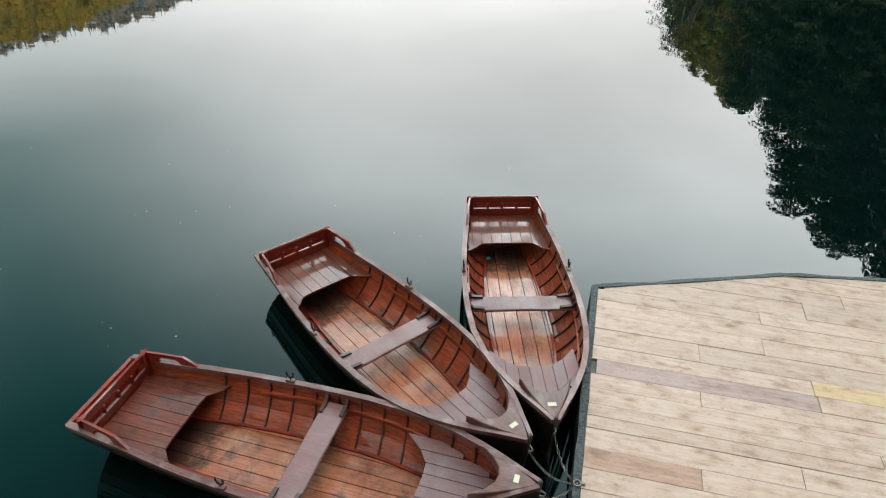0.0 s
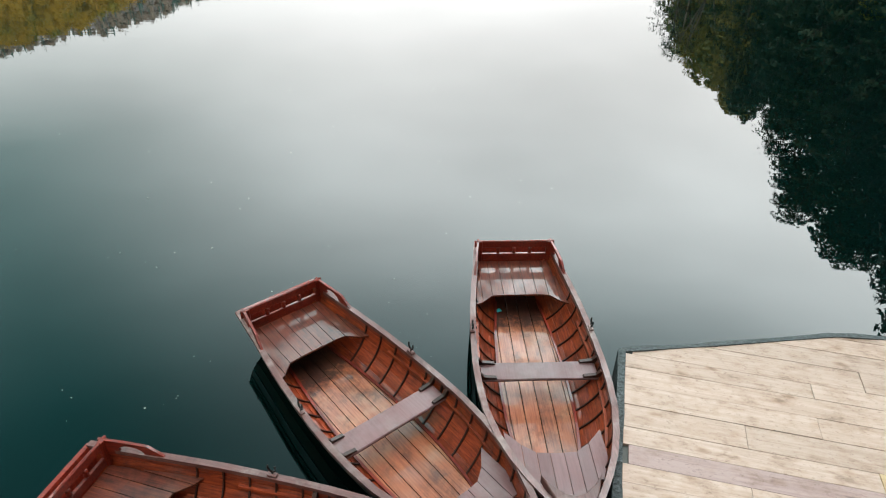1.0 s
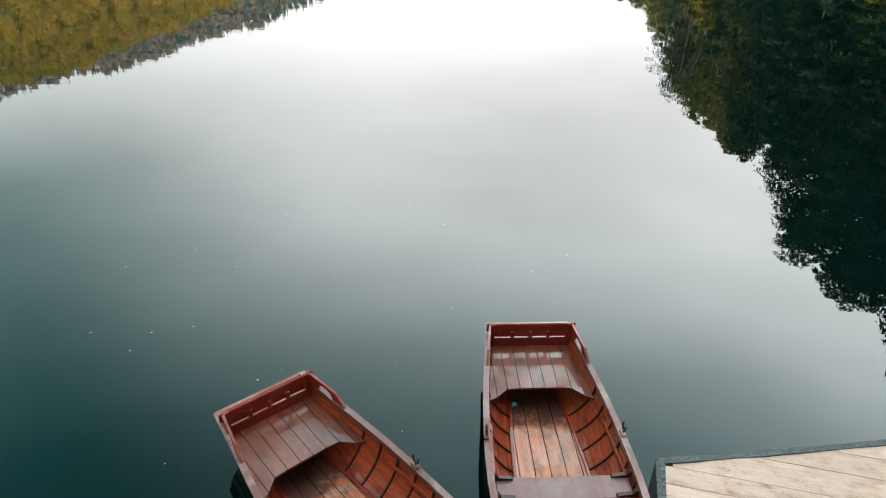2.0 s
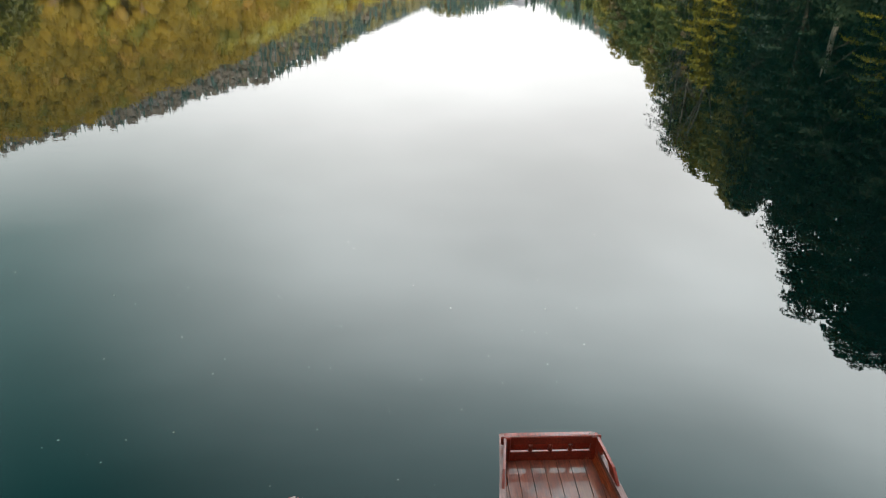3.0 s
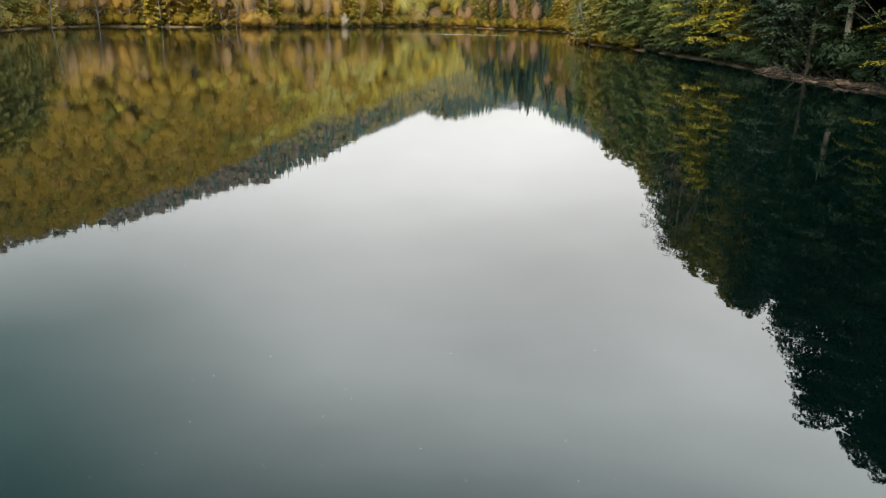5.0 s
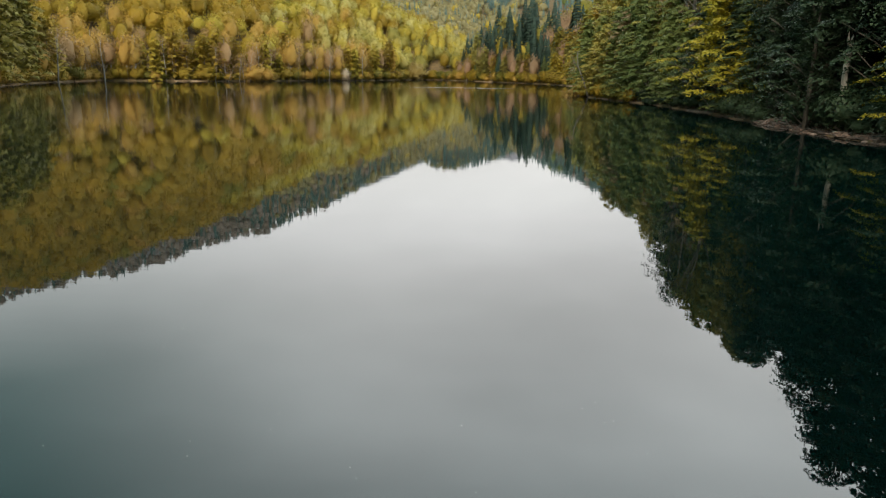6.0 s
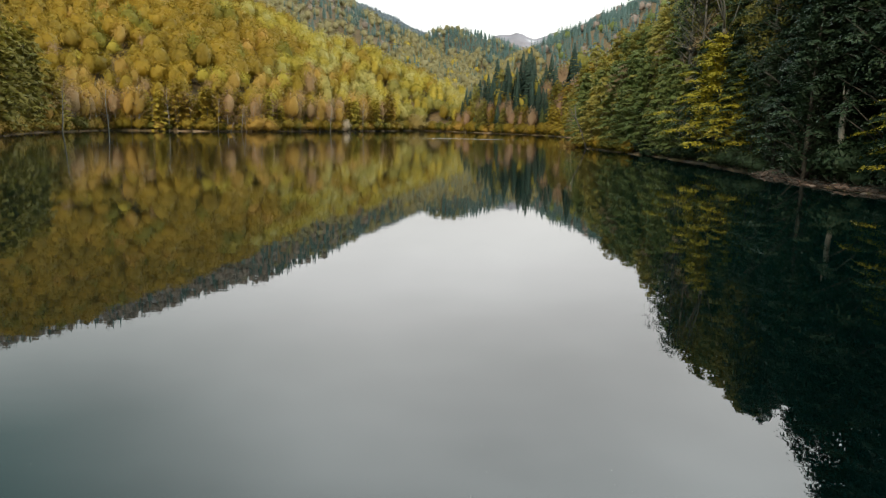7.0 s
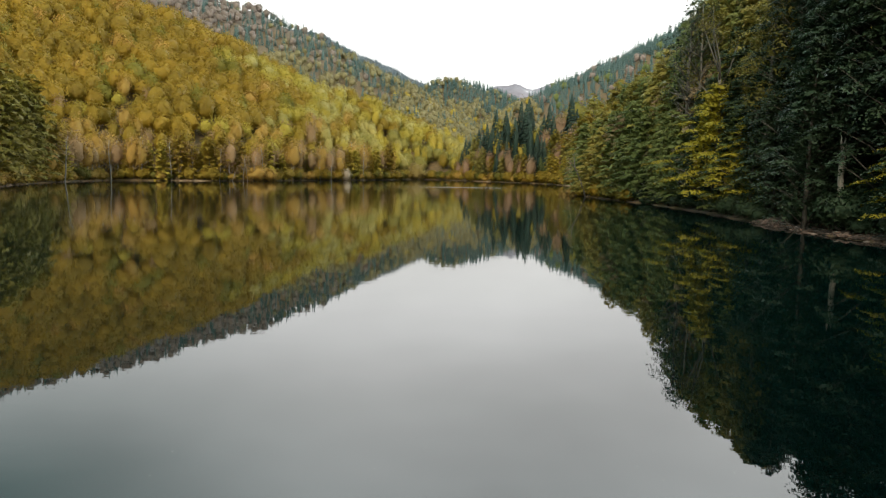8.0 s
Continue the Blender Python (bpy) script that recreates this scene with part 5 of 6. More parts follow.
def rib_mesh(u, side):
    out = []
    for s in np.linspace(0.25, 0.97, 9):
        p = skin(u, s, side, 0.022)
        q = skin(u, s, side, 0.042)
        out.append([p + Vector((-0.009, 0, 0)), p + Vector((0.009, 0, 0)), q + Vector((0.007, 0, 0)), q + Vector((-0.007, 0, 0))])
    return strip("rib", out, M_RIB)


def stringer_mesh(z, u0, u1, side, mat):
    out = []
    for u in np.linspace(u0, u1, 14):
        w = inner_width(u, z)
        out.append([Vector((u * LEN, side * w, z - 0.016)), Vector((u * LEN, side * w, z + 0.016)), Vector((u * LEN, side * (w - 0.032), z + 0.016)), Vector((u * LEN, side * (w - 0.032), z - 0.016))])
    return strip("stringer", out, mat)


def planked(parent, name, label, mat, z, thick, y_edges, ends, gap=0.005, bow=None, flare=0.0):
    """Boards along the boat between lateral lines y_edges; ends(y) gives their stern and bow ends; bow(u) caps the width."""
    for y0, y1 in zip(y_edges, y_edges[1:]):
        n = 9
        a0, a1 = ends((y0 + y1) / 2)
        out = []
        for x in np.linspace(a0, a1, n):
            cap = bow(x / LEN) if bow else 9
            k = 1 - flare + flare * min(1.0, cap / 0.5)
            ya, yb = max(-cap, min(cap, y0 * k + gap / 2)), max(-cap, min(cap, y1 * k - gap / 2))
            if yb - ya < 0.003:
                continue
            out.append([Vector((x, ya, z - thick)), Vector((x, yb, z - thick)), Vector((x, yb, z)), Vector((x, ya, z))])
        if len(out) > 1:
            # slant the ends so that the boards' ends follow a curved edge
            for k, fn in ((0, 0), (-1, 1)):
                q = out[k]
                for v in q:
                    t = ends(v.y)[fn]
                    if abs(t - v.x) < 0.15:
                        v.x = t
            part(name, strip(name, out, mat), parent, label)


def board_ring(name, outer, hole, y0, y1, mat, m=None):
    """An upright board in the x-z plane with a cut-out, between two y."""
    # ring of quads from outer to hole, both with the same count
    n = len(outer)
    vs = [(x, y0, z) for x, z in outer] + [(x, y0, z) for x, z in hole] + [(x, y1, z) for x, z in outer] + [(x, y1, z) for x, z in hole]
    fs = []
    for k in range(n):
        k2 = (k + 1) % n
        fs += [(k, k2, n + k2, n + k), (2 * n + k2, 2 * n + k, 3 * n + k, 3 * n + k2), (k2, k, 2 * n + k, 2 * n + k2), (n + k, n + k2, 3 * n + k2, 3 * n + k)]
    me = mesh_of(name, vs, fs, mat)
    bm = bmesh.new()
    bm.from_mesh(me)
    bmesh.ops.recalc_face_normals(bm, faces=bm.faces[:])
    bm.to_mesh(me)
    bm.free()
    return me


def rowlock(parent, u, side):
    """A galvanised rowlock in its socket block on the gunwale."""
    p = skin(u, 1, side)
    rl = part("rowlock", box_data("rowlock", (p.x - 0.05, p.y - 0.028, p.z + 0.02), (p.x + 0.05, p.y + 0.024, p.z + 0.045), M_RAIL), parent, "wooden rowlock block with an iron fork")
    specs = [([(p.x, p.y, p.z + 0.02), (p.x, p.y, p.z + 0.075)], [0.009, 0.009], 6)]
    for d in (-1, 1):
        specs.append(([(p.x, p.y, p.z + 0.07), (p.x + d * 0.03, p.y, p.z + 0.085), (p.x + d * 0.04, p.y, p.z + 0.12), (p.x + d * 0.036, p.y, p.z + 0.155)], [0.011, 0.012, 0.011, 0.009], 6))
    part("fork", tubes("fork", specs, M_IRON), rl, "black iron fork")


def build_boat(label):
    boat = empty("rowing_boat", Matrix(), label, "boat", "boats moored at the dock")
    hull = part("hull", strip("hull", [[Vector((u * LEN, -0.02, smooth_curve(keel, u) - 0.05)), Vector((u * LEN, 0.02, smooth_curve(keel, u) - 0.05)), Vector((u * LEN, 0.02, smooth_curve(keel, u) + 0.03)), Vector((u * LEN, -0.02, smooth_curve(keel, u) + 0.03))] for u in US[:-1]], M_HULL), boat, "clinker-built mahogany hull")
    for side in (-1, 1):
        for i in range(len(STRAKES) - 1):
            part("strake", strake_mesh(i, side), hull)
        part("gunwale", gunwale_mesh(side), boat, "weathered pale gunwale")
        for u in np.linspace(0.205, 0.86, 12):
            part("rib", rib_mesh(float(u), side), hull)
        part("stringer", stringer_mesh(0.395, 0.3, 0.8, side, M_HULL), hull)
    # stem post and its iron band
    part("stem", tubes("stem", [([(LEN - 0.10, 0, -0.02), (LEN - 0.02, 0, 0.3), (LEN + 0.03, 0, 0.6), (LEN + 0.05, 0, 0.845)], [0.03, 0.03, 0.028, 0.022], 8)], M_HULL_OUT), hull)
    # transom
    zs, zk, hb = sheer(0), keel(0), half_beam(0)
    pts = [skin(0, s, 1) for s in np.linspace(0, 1, 9)]
    out = [(p.y, p.z) for p in pts] + [(-p.y, p.z) for p in pts[::-1]]
    lean = lambda z: -0.19 * min(1.0, max(0.0, (z - zk) / (zs - zk)))
    tv = [(lean(z) - 0.03, y, z) for y, z in out] + [(lean(z) + 0.015, y, z) for y, z in out]
    n = len(out)
    tf = [tuple(range(n)), tuple(range(2 * n - 1, n - 1, -1))] + [(k, n + k, n + (k + 1) % n, (k + 1) % n) for k in range(n)]
    part("transom", mesh_of("transom", tv, tf, M_BACK), hull)
    # floorboards
    fl = lambda u: max(0.004, inner_width(min(max(u, 0.02), 0.96), 0.08) - 0.02)
    for side in (-1, 1):
        trim = [[Vector((v * LEN, side * (fl(v) + 0.004), 0.075)), Vector((v * LEN, side * (fl(v) + 0.004), 0.10)), Vector((v * LEN, side * (fl(v) - 0.026), 0.102)), Vector((v * LEN, side * (fl(v) - 0.026), 0.079))] for v in np.linspace(0.12, 0.88, 16)]
        part("floor_trim", strip("floor_trim", trim, M_BACK), boat, "red-brown trim along the floor")
    planked(boat, "floorboard", "worn bleached floorboard", M_FLOOR, 0.078, 0.018, [-0.56, -0.37, -0.185, 0, 0.185, 0.37, 0.56], lambda y: (0.35, 4.0), 0.009, fl, 0.45)
    # stern seat: its front edge is hollow, with horns along the sides
    wi = lambda u: inner_width(min(max(u, 0.01), 0.96), 0.40) - 0.004
    st = lambda y: (0.02, 0.78 + 0.19 * min(1.0, max(0.0, (abs(y) - 0.34) / 0.2)) ** 1.4)
    planked(boat, "stern_seat_board", "glossy stern seat board", M_SEAT, 0.405, 0.024, [-0.66, -0.5, -0.37, -0.22, -0.07, 0.07, 0.22, 0.37, 0.5, 0.66], st, 0.007, wi)
    # bow seat, its after edge hollow
    bs = lambda y: (3.36 - 0.24 * max(0.0, (abs(y) - 0.16) / 0.3) ** 1.5, 4.2)
    wb = lambda u: inner_width(min(max(u, 0.01), 0.975), 0.44) - 0.004
    planked(boat, "bow_seat_board", "grey worn bow seat board", M_THWART, 0.445, 0.022, [-0.5, -0.34, -0.2, -0.07, 0.07, 0.2, 0.34, 0.5], bs, 0.007, wb)
    # thwart with its knees
    u = 0.499
    w = inner_width(u, 0.43) - 0.004
    x = u * LEN
    part("thwart", prism("thwart", [(x - 0.135, -w + 0.02), (x - 0.14, -w * 0.6), (x - 0.135, 0), (x - 0.14, w * 0.6), (x - 0.135, w - 0.02), (x + 0.135, w - 0.02), (x + 0.14, w * 0.6), (x + 0.135, 0), (x + 0.14, -w * 0.6), (x + 0.135, -w + 0.02)], 0.415, 0.445, M_THWART, 0.01), boat, "broad grey worn rowing thwart")
    for side in (-1, 1):
        for dx in (-0.115, 0.115):
            wg = inner_width(u, 0.53)
            prof = [(wg - 0.004, 0.535), (wg - 0.035, 0.535), (wg - 0.075, 0.485), (wg - 0.21, 0.468), (wg - 0.22, 0.447), (w - 0.01, 0.447)]
            vs = [(x + dx - 0.02, side * y, z) for y, z in prof] + [(x + dx + 0.02, side * y, z) for y, z in prof]
            n = len(prof)
            fs = [tuple(range(n)), tuple(range(2 * n - 1, n - 1, -1))] + [(k, n + k, n + (k + 1) % n, (k + 1) % n) for k in range(n)]
            part("knee", mesh_of("knee", vs, fs, M_RIB), boat, "dark curved knee")
        rowlock(boat, 0.374, side)
    # breasthook and bow plate
    bh = [(3.88, -0.275), (4.0, -0.185), (4.08, -0.085), (4.1, 0), (4.08, 0.085), (4.0, 0.185), (3.88, 0.275), (4.06, 0.215), (4.25, 0.125), (4.38, 0.055), (4.46, 0.0), (4.38, -0.055), (4.25, -0.125), (4.06, -0.215)]
    part("breasthook", prism("breasthook", bh[::-1], 0.70, 0.80, M_RAIL, 0.008), boat, "grey weathered breasthook")
    part("bow_plate", box_data("bow_plate", (4.24, -0.045, 0.80), (4.29, 0.045, 0.806), M_TAG, 0.002), boat, "cream painted plate on the bow")
    part("mooring_ring", tubes("mooring_ring", [([(4.50 + 0.035 * math.cos(a), 0.0, 0.68 + 0.035 * math.sin(a)) for a in np.linspace(0, 6.283, 13)], [0.008] * 13, 6)], M_RUST), boat, "rusty mooring ring")
    # stern rail: top board, corner posts, three turned spindles, lower bar
    back = part("backrest", box_data("backrest", (-0.012, -0.548, 0.625), (0.02, 0.548, 0.74), M_BACK, 0.012), boat, "red varnished stern backrest")
    part("back_bar", box_data("back_bar", (-0.012, -0.47, 0.43), (0.022, 0.47, 0.53), M_BACK), back)
    for y in (-0.475, 0.475):
        part("corner_post", box_data("corner_post", (-0.02, y - 0.035, 0.40), (0.03, y + 0.035, 0.735), M_BACK, 0.01), back)
    for y in (-0.22, 0, 0.22):
        part("spindle", tubes("spindle", [([(0.005, y, 0.525), (0.005, y, 0.55), (0.005, y, 0.578), (0.005, y, 0.605), (0.005, y, 0.63)], [0.018, 0.03, 0.016, 0.03, 0.018], 8)], M_BACK), back)
    # side arms with their half-round openings
    for side in (-1, 1):
        za = 0.555
        outer = [(0.0, za - 0.01), (0.2, za - 0.02), (0.4, za - 0.03), (0.7, za - 0.035), (0.62, za + 0.02), (0.54, za + 0.085), (0.45, za + 0.15), (0.24, za + 0.165), (0.0, za + 0.175), (-0.04, za + 0.178), (-0.04, za + 0.08), (-0.04, za)]
        hole = [(0.16, za + 0.045), (0.22, za + 0.04), (0.3, za + 0.035), (0.41, za + 0.03), (0.4, za + 0.055), (0.375, za + 0.09), (0.33, za + 0.115), (0.27, za + 0.125), (0.22, za + 0.122), (0.18, za + 0.105), (0.155, za + 0.085), (0.15, za + 0.065)]
        me = board_ring("arm_rail", outer, hole, -0.014, 0.014, M_BACK)
        a = math.atan2(half_beam(0.14) - half_beam(0.0), 0.14 * LEN)
        part("arm_rail", me, boat, "", Matrix.Translation((0.0, side * (half_beam(0) - 0.012), 0)) @ Matrix.Rotation(side * a, 4, "Z"))
    return boat


def boat_at(stern, heading):
    return Matrix.Translation((stern[0], stern[1], 0)) @ Matrix.Rotation(heading, 4, "Z")


boat = build_boat("wet varnished mahogany rowing boat floating beside the dock")
BOATS = [((0.928, 9.12), -1.523), ((-2.01, 7.86), -0.875), ((-3.402, 5.138), -0.278)]      # stern, heading
BOWS = [(s[0] + 4.48 * math.cos(a), s[1] + 4.48 * math.sin(a)) for s, a in BOATS]
boat.matrix_basis = boat_at(*BOATS[0])
b2 = copy_thing(boat, boat_at(*BOATS[1]))
b3 = copy_thing(boat, boat_at(*BOATS[2]))
b2["label"] = "mahogany rowing boat with a worn bleached floor, moored between two others"
b3["label"] = "dark mahogany rowing boat with an orange-brown floor, moored by its bow"

tag = new("plastic_tag", box_data("plastic_tag", (-0.035, -0.03, 0), (0.035, 0.03, 0.012), M_TURQ, 0.004))
tag.matrix_basis = pose(0.70, 8.4, 0.079, 0, 0, 25)
tagged(tag, "small turquoise plastic tag lying on the boat's floor", "tag")


# ---- dock ----
DECK_Z = 0.53
ANG = math.radians(-13.3)
DX, DY = Vector((math.cos(ANG), math.sin(ANG))), Vector((-math.sin(ANG), math.cos(ANG)))
CORNER = Vector((2.02, 7.2))
dock = empty("dock", Matrix.Translation((CORNER.x, CORNER.y, 0)) @ Matrix.Rotation(ANG, 4, "Z"), "floating dock of pale bleached boards with dark rubber edging", "dock")
FAR = [(-0.02, -0.04), (1.07, 0.34), (2.45, 0.86), (3.78, 1.08), (9.0, 1.9)]      # far edge in the dock's own axes


def far_y(x):
    return float(np.interp(x, [p[0] for p in FAR], [p[1] for p in FAR]))


def x_at_far(y):
    """Where the far edge reaches the line y; boards beyond the corner start there."""
    return float(np.interp(y, [p[1] for p in FAR], [p[0] for p in FAR]))


frame_pts = [(0.03, -0.06), (1.07, 0.31), (2.45, 0.83), (3.78, 1.05), (9.0, 1.86), (9.0, -13.5), (0.03, -13.5)]
part("deck_frame", prism("deck_frame", frame_pts[::-1], 0.30, DECK_Z - 0.034, M_PILE, 0), dock, "dark timber frame under the boards")
rs = np.random.RandomState(77)
rows = [1.9, 1.62, 1.36, 1.08, 0.82, 0.55, 0.27, -0.06, -0.29, -0.57, -0.86, -1.17, -1.40, -1.64, -1.86, -2.10, -2.27, -2.44, -2.70, -2.95, -3.2]
while rows[-1] > -13:
    rows.append(rows[-1] - float(rs.uniform(0.22, 0.28)))
FIXED = {-1.17: [0.045, 2.43, 6.4, 9.0], -1.40: [0.10, 2.45, 5.2, 9.0], -1.64: [0.045, 1.22, 5.0, 9.0], -2.70: [0.045, 1.16, 4.8, 9.0], -0.86: [0.045, 1.25, 4.9, 9.0]}
for y1, y0 in zip(rows, rows[1:]):
    xa = 0.045
    if y1 > 0:
        xa = max(0.045, x_at_far(max(y0, 0)) + 0.03)
    cuts = [xa]
    x = xa + float(rs.uniform(1.2, 4.2))
    while x < 8.6:
        cuts.append(x)
        x += float(rs.uniform(2.2, 4.4))
    cuts.append(9.0)
    cuts = FIXED.get(round(y1, 2), cuts)
    for i, (c0, c1) in enumerate(zip(cuts, cuts[1:])):
        g = float(rs.uniform(0.0015, 0.0045))
        top = DECK_Z + float(rs.uniform(-0.004, 0.004))
        a = (c0 + 0.002, y0 + g / 2)
        b_ = (c1 - 0.002, y0 + g / 2)
        c = (c1 - 0.002, min(y1 - g / 2, far_y(c1) - 0.03))
        ol = [a, b_, c]
        left_top = min(y1 - g / 2, far_y(c0) - 0.03)
        if y1 > far_y(c0) - 0.03 and c1 > x_at_far(y1):
            xm = x_at_far(y1) + 0.05
            if c0 < xm < c1:
                ol.append((xm, y1 - g / 2))
        if left_top > y0 + 0.02:
            ol.append((c0 + 0.002, left_top))
        if c[1] < y0 + 0.015:
            continue
        mat = M_DECK
        lab = ""
        if abs(y1 + 1.40) < 0.01 and i == 0:
            mat, lab = M_DECK_MAUVE, "mauve stained board"
        elif abs(y1 + 1.17) < 0.01 and i == 1:
            mat, lab = M_DECK_YELLOW, "fresh yellow board"
        elif (abs(y1 + 2.70) < 0.01 and i == 0) or (y1 < -3.3 and rs.uniform() < 0.12):
            mat, lab = M_DECK_BROWN, "tanned board"
        part("plank", prism("plank", ol, DECK_Z - 0.034, top, mat, 0.003), dock, lab)
# edging band along the outer sides
EDGE = [(0.0, -13.5), (0.0, -0.02), (1.07, 0.36), (2.45, 0.88), (3.78, 1.1), (9.0, 1.92)]
for (ax, ay), (bx, by) in zip(EDGE, EDGE[1:]):
    d = Vector((bx - ax, by - ay)).normalized()
    nrm = Vector((-d.y, d.x))
    secs = []
    steps = max(3, int(math.hypot(bx - ax, by - ay) / 0.25))
    for k in range(steps + 1):
        p = Vector((ax, ay)).lerp(Vector((bx, by)), k / steps)
        wob = 0.006 * math.sin(k * 1.7) + float(rs.uniform(-0.004, 0.004))
        i_, o_ = p - nrm * (0.045 + wob), p + nrm * (0.035 + wob)
        secs.append([Vector((i_.x, i_.y, DECK_Z - 0.06)), Vector((i_.x, i_.y, DECK_Z + 0.012 + wob)), Vector((o_.x, o_.y, DECK_Z - 0.004 + wob)), Vector((o_.x, o_.y, 0.06))])
    part("edging", strip("edging", secs, M_EDGE), dock, "dark grey-green rubber edging")
for x, y in ((0.5, -1.0), (0.5, -6.0), (4.0, -1.0), (4.0, -6.0), (8.0, -1.0), (8.0, -6.0), (0.5, -11), (8, -11)):
    part("float", box_data("float", (x - 0.35, y - 0.9, -0.25), (x + 0.35, y + 0.9, 0.30), M_PILE, 0.04), dock, "dark float under the deck")

# ---- mooring chains from the bows to the dock ----
LINK = tubes("link", [([(0.015 * math.cos(a) + (0.008 if math.cos(a) > 0 else -0.008), 0.0105 * math.sin(a), 0) for a in np.linspace(0, 6.283, 11)], [0.0034] * 11, 5)], M_RUST)
ring_place = Vector((1.30, 4.12, 0.545))
ring = new("mooring_eye", tubes("mooring_eye", [([ring_place + Vector((0.034 * math.cos(a), 0.034 * math.sin(a), 0.0)) for a in np.linspace(0, 6.283, 15)], [0.008] * 15, 6), ([ring_place + Vector((0.02, 0, 0)), ring_place + Vector((0.075, -0.015, -0.008))], [0.016, 0.016], 6)], M_RUST))
tagged(ring, "rusty iron mooring eye bolted to the dock's edge", "mooring eye")
for bw in BOWS:
    p0 = Vector((bw[0], bw[1], 0.64))
    p1 = ring_place + Vector((0, 0, 0.0))
    ln = (p1 - p0).length
    n = max(6, int(ln * 1.12 / 0.034))
    chain = empty("mooring_chain", Matrix.Translation(p0), "rusty chain slack between a boat's bow and the dock", "chain", "mooring chains")
    pts = [p0.lerp(p1, k / n) - Vector((0, 0, 0.28 * 4 * (k / n) * (1 - k / n) * min(1, ln))) for k in range(n + 1)]
    for k in range(n):
        dirv = (pts[k + 1] - pts[k]).normalized()
        q = dirv.to_track_quat("X", "Z").to_matrix().to_4x4() @ Matrix.Rotation(1.5708 * (k % 2), 4, "X")
        part("link", LINK, chain, "", Matrix.Translation((pts[k] + pts[k + 1]) / 2 - p0) @ q)

# ---- the stony bank, the broken trunk and floating specks ----
rs = np.random.RandomState(9)


def stone_mesh(seed):
    r = np.random.RandomState(seed)
    bm = bmesh.new()
    bmesh.ops.create_icosphere(bm, subdivisions=1, radius=1)
    for v in bm.verts:
        v.co *= r.uniform(0.7, 1.15)
        v.co.z *= 0.6
    me = bpy.data.meshes.new("shore_stone")
    bm.to_mesh(me)
    bm.free()
    me.materials.append(M_ROCK)
    return me


STONES = [stone_mesh(s) for s in range(6)]
for k in range(295):
    y = rs.uniform(60, 93)
    x0 = float(np.interp(y, [45, 66, 80, 100, 118], [38, 40.2, 39, 39.8, 41]))
    x = x0 + rs.uniform(-0.3, 2.3)
    s = 0.13 + 0.36 * rs.uniform(0, 1) ** 2.2
    st = new("shore_stone", STONES[k % 6])
    z = float(land(np.array([x]), np.array([y]))[0])
    st.matrix_basis = Matrix.Translation((x, y, max(z, -0.1) + s * 0.15)) @ Matrix.Rotation(rs.uniform(0, 6.28), 4, "Z") @ Matrix.Diagonal((s * rs.uniform(0.8, 1.7), s, s, 1))
    tagged(st, "reddish brown stone on the lake bank", "stone", "stones on the bank")

rubble_v, rubble_f = [], []
for k in range(1500):
    y = rs.uniform(55, 95)
    x = float(np.interp(y, [45, 66, 80, 100, 118], [38, 40.2, 39, 39.8, 41])) + rs.uniform(-0.4, 2.6)
    z = max(float(land(np.array([x]), np.array([y]))[0]), -0.1)
    s = 0.09 + 0.24 * rs.uniform(0, 1) ** 2
    a = rs.uniform(0, 6.28)
    n0 = len(rubble_v)
    for v in STONES[k % 6].vertices:
        px_, py_ = v.co.x * s * 1.4, v.co.y * s
        rubble_v.append((x + px_ * math.cos(a) - py_ * math.sin(a), y + px_ * math.sin(a) + py_ * math.cos(a), z + s * 0.2 + v.co.z * s))
    rubble_f += [tuple(i + n0 for i in p.vertices) for p in STONES[k % 6].polygons]
tagged(new("bank_rubble", mesh_of("bank_rubble", rubble_v, rubble_f, M_RUBBLE)), "reddish brown stone rubble along the lake bank", "rubble", kind="stuff")

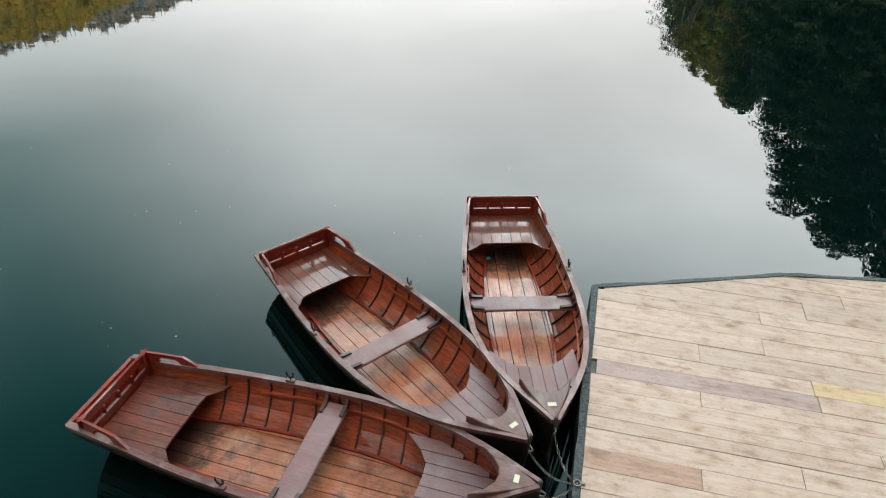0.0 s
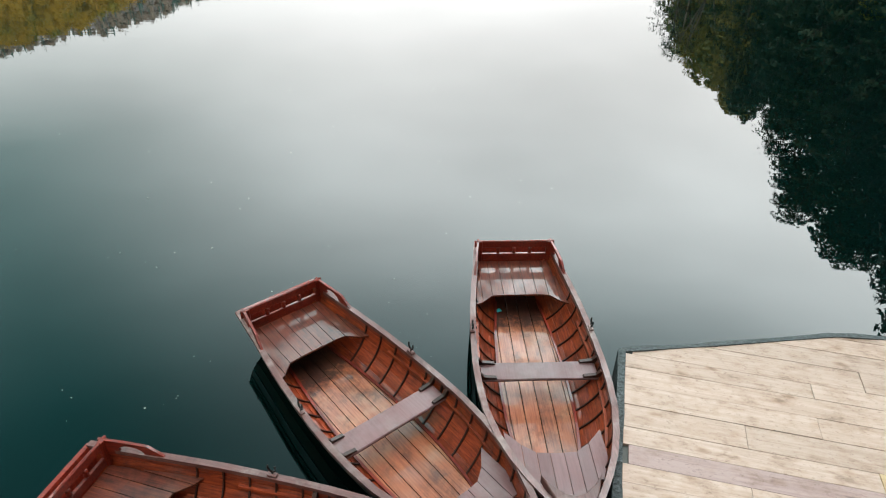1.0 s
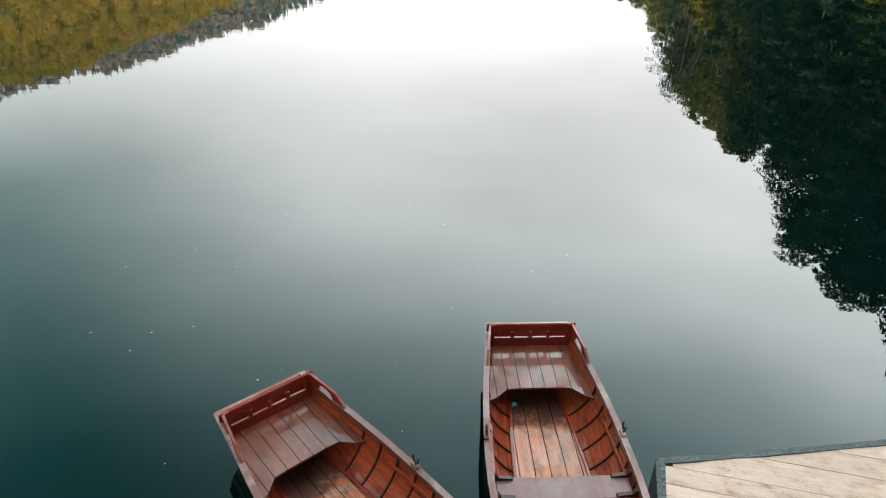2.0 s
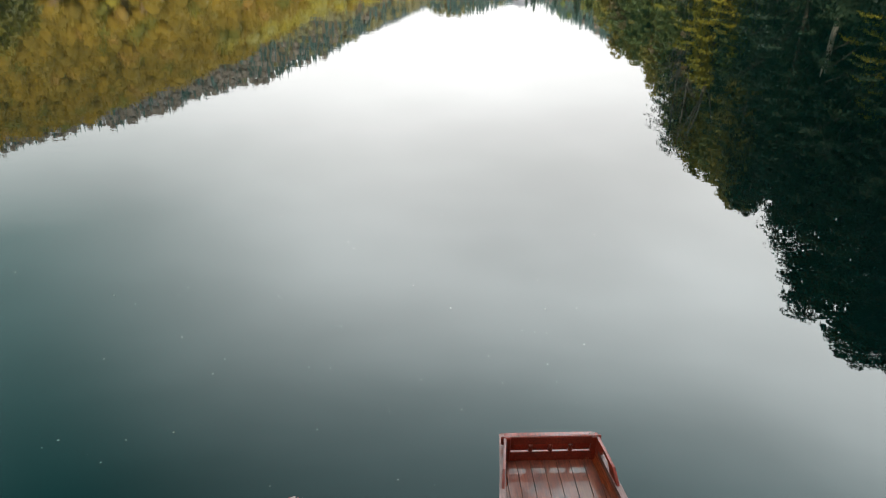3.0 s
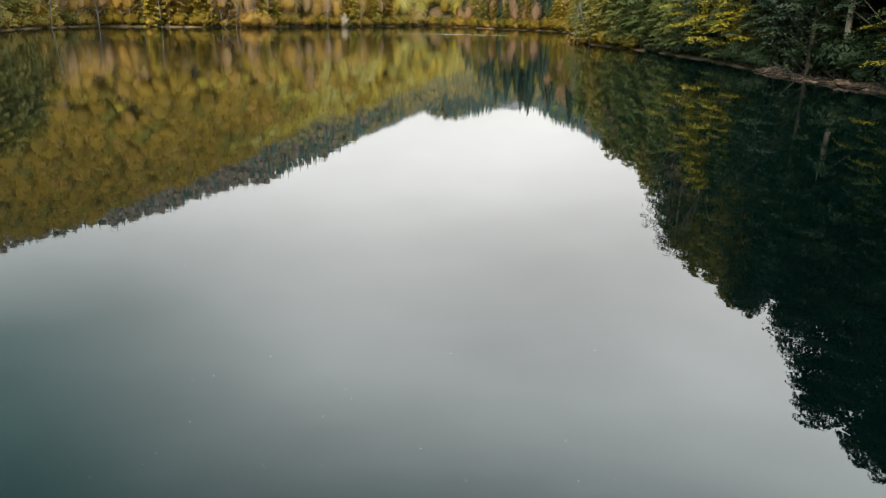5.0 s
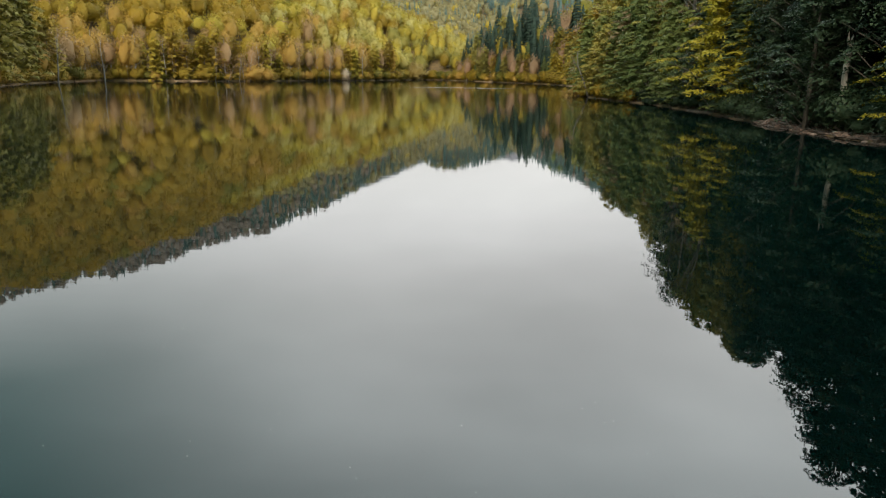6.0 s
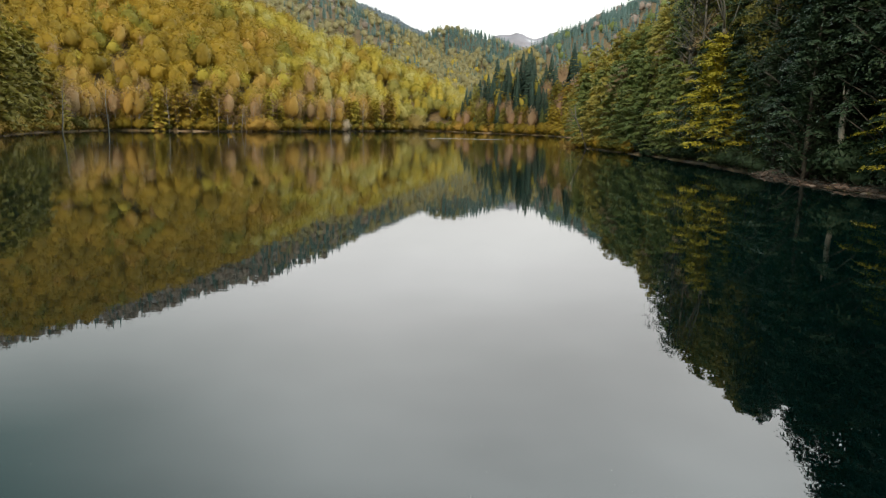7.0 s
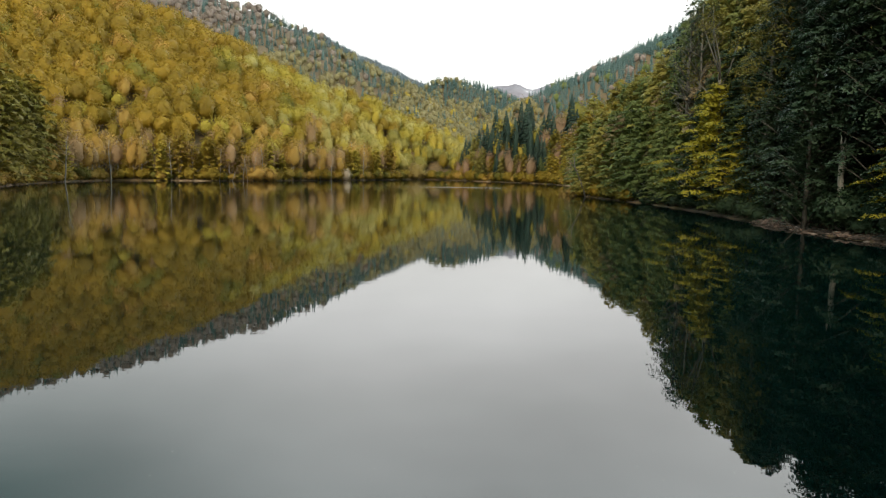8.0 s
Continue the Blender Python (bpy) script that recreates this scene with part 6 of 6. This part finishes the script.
for k in range(34):
    y = rs.uniform(60, 96)
    x = float(np.interp(y, [45, 66, 80, 100, 118], [38, 40.2, 39, 39.8, 41])) + rs.uniform(0.2, 2.6)
    z = float(land(np.array([x]), np.array([y]))[0])
    a, ln, r_ = rs.uniform(0, 6.28), rs.uniform(0.4, 1.5), rs.uniform(0.02, 0.045)
    d = Vector((math.cos(a) * ln, math.sin(a) * ln, 0))
    st = new("driftwood_stick", tubes("driftwood_stick", [([-d / 2, Vector((0.05, 0.08, 0.1)), d / 2 + Vector((0, 0, 0.05))], [r_, r_ * 0.9, r_ * 0.4], 5)], M_BARK if k % 3 else M_BARK_PALE))
    st.matrix_basis = Matrix.Translation((x, y, max(z, 0) + 0.22))
    tagged(st, "bleached driftwood stick among the bank's stones", "driftwood", "driftwood on the bank")

snag = new("broken_trunk", tubes("broken_trunk", [([(0, 0, -0.5), (0.05, 0, 3.2), (-0.05, 0.05, 6.6), (0.08, 0, 8.8), (0.2, 0.05, 9.9)], [0.36, 0.32, 0.3, 0.26, 0.06], 9), ([(0.1, 0.1, 8.4), (-0.25, 0.05, 9.4), (-0.3, 0.0, 10.2)], [0.2, 0.12, 0.03], 6), ([(-0.1, 0, 7.8), (0.42, -0.1, 8.7), (0.5, -0.1, 9.3)], [0.18, 0.1, 0.02], 6)], M_BARK_PALE))
snag.matrix_basis = on_land(41.0, 78.2)
tagged(snag, "pale broken dead trunk standing on the bank", "dead tree")

pts = []
for k in range(260):
    r_ = 3.5 + 26 * rs.uniform(0, 1) ** 1.5
    a = math.radians(rs.uniform(-55, 25))
    x, y = r_ * math.sin(a) - 1.0, 4 + r_ * math.cos(a)
    pts.append((x, y, 0.004))
pts = np.array(pts)
keep = np.ones(len(pts), bool)
for (s, _), bw in zip(BOATS, BOWS):
    keep &= seg_dist(pts[:, 0], pts[:, 1], s, bw)[0] > 0.85
keep &= ~((pts[:, 0] > 1.2) & (pts[:, 1] < 8.2))
pts = pts[keep]
sz = 0.005 + 0.012 * rs.uniform(0, 1, len(pts)) ** 2
ang = rs.uniform(0, 6.28, len(pts))
ca, sa = np.cos(ang) * sz, np.sin(ang) * sz
q = np.stack([pts + np.stack([ca, sa, 0 * ca], 1), pts + np.stack([-sa * 0.6, ca * 0.6, 0 * ca], 1), pts - np.stack([ca, sa, 0 * ca], 1), pts - np.stack([-sa * 0.6, ca * 0.6, 0 * ca], 1)], 1)
specks = new("floating_petals", quad_mesh("floating_petals", q, M_SPECK))
tagged(specks, "pale petals and specks floating on the lake", "petals", kind="stuff")
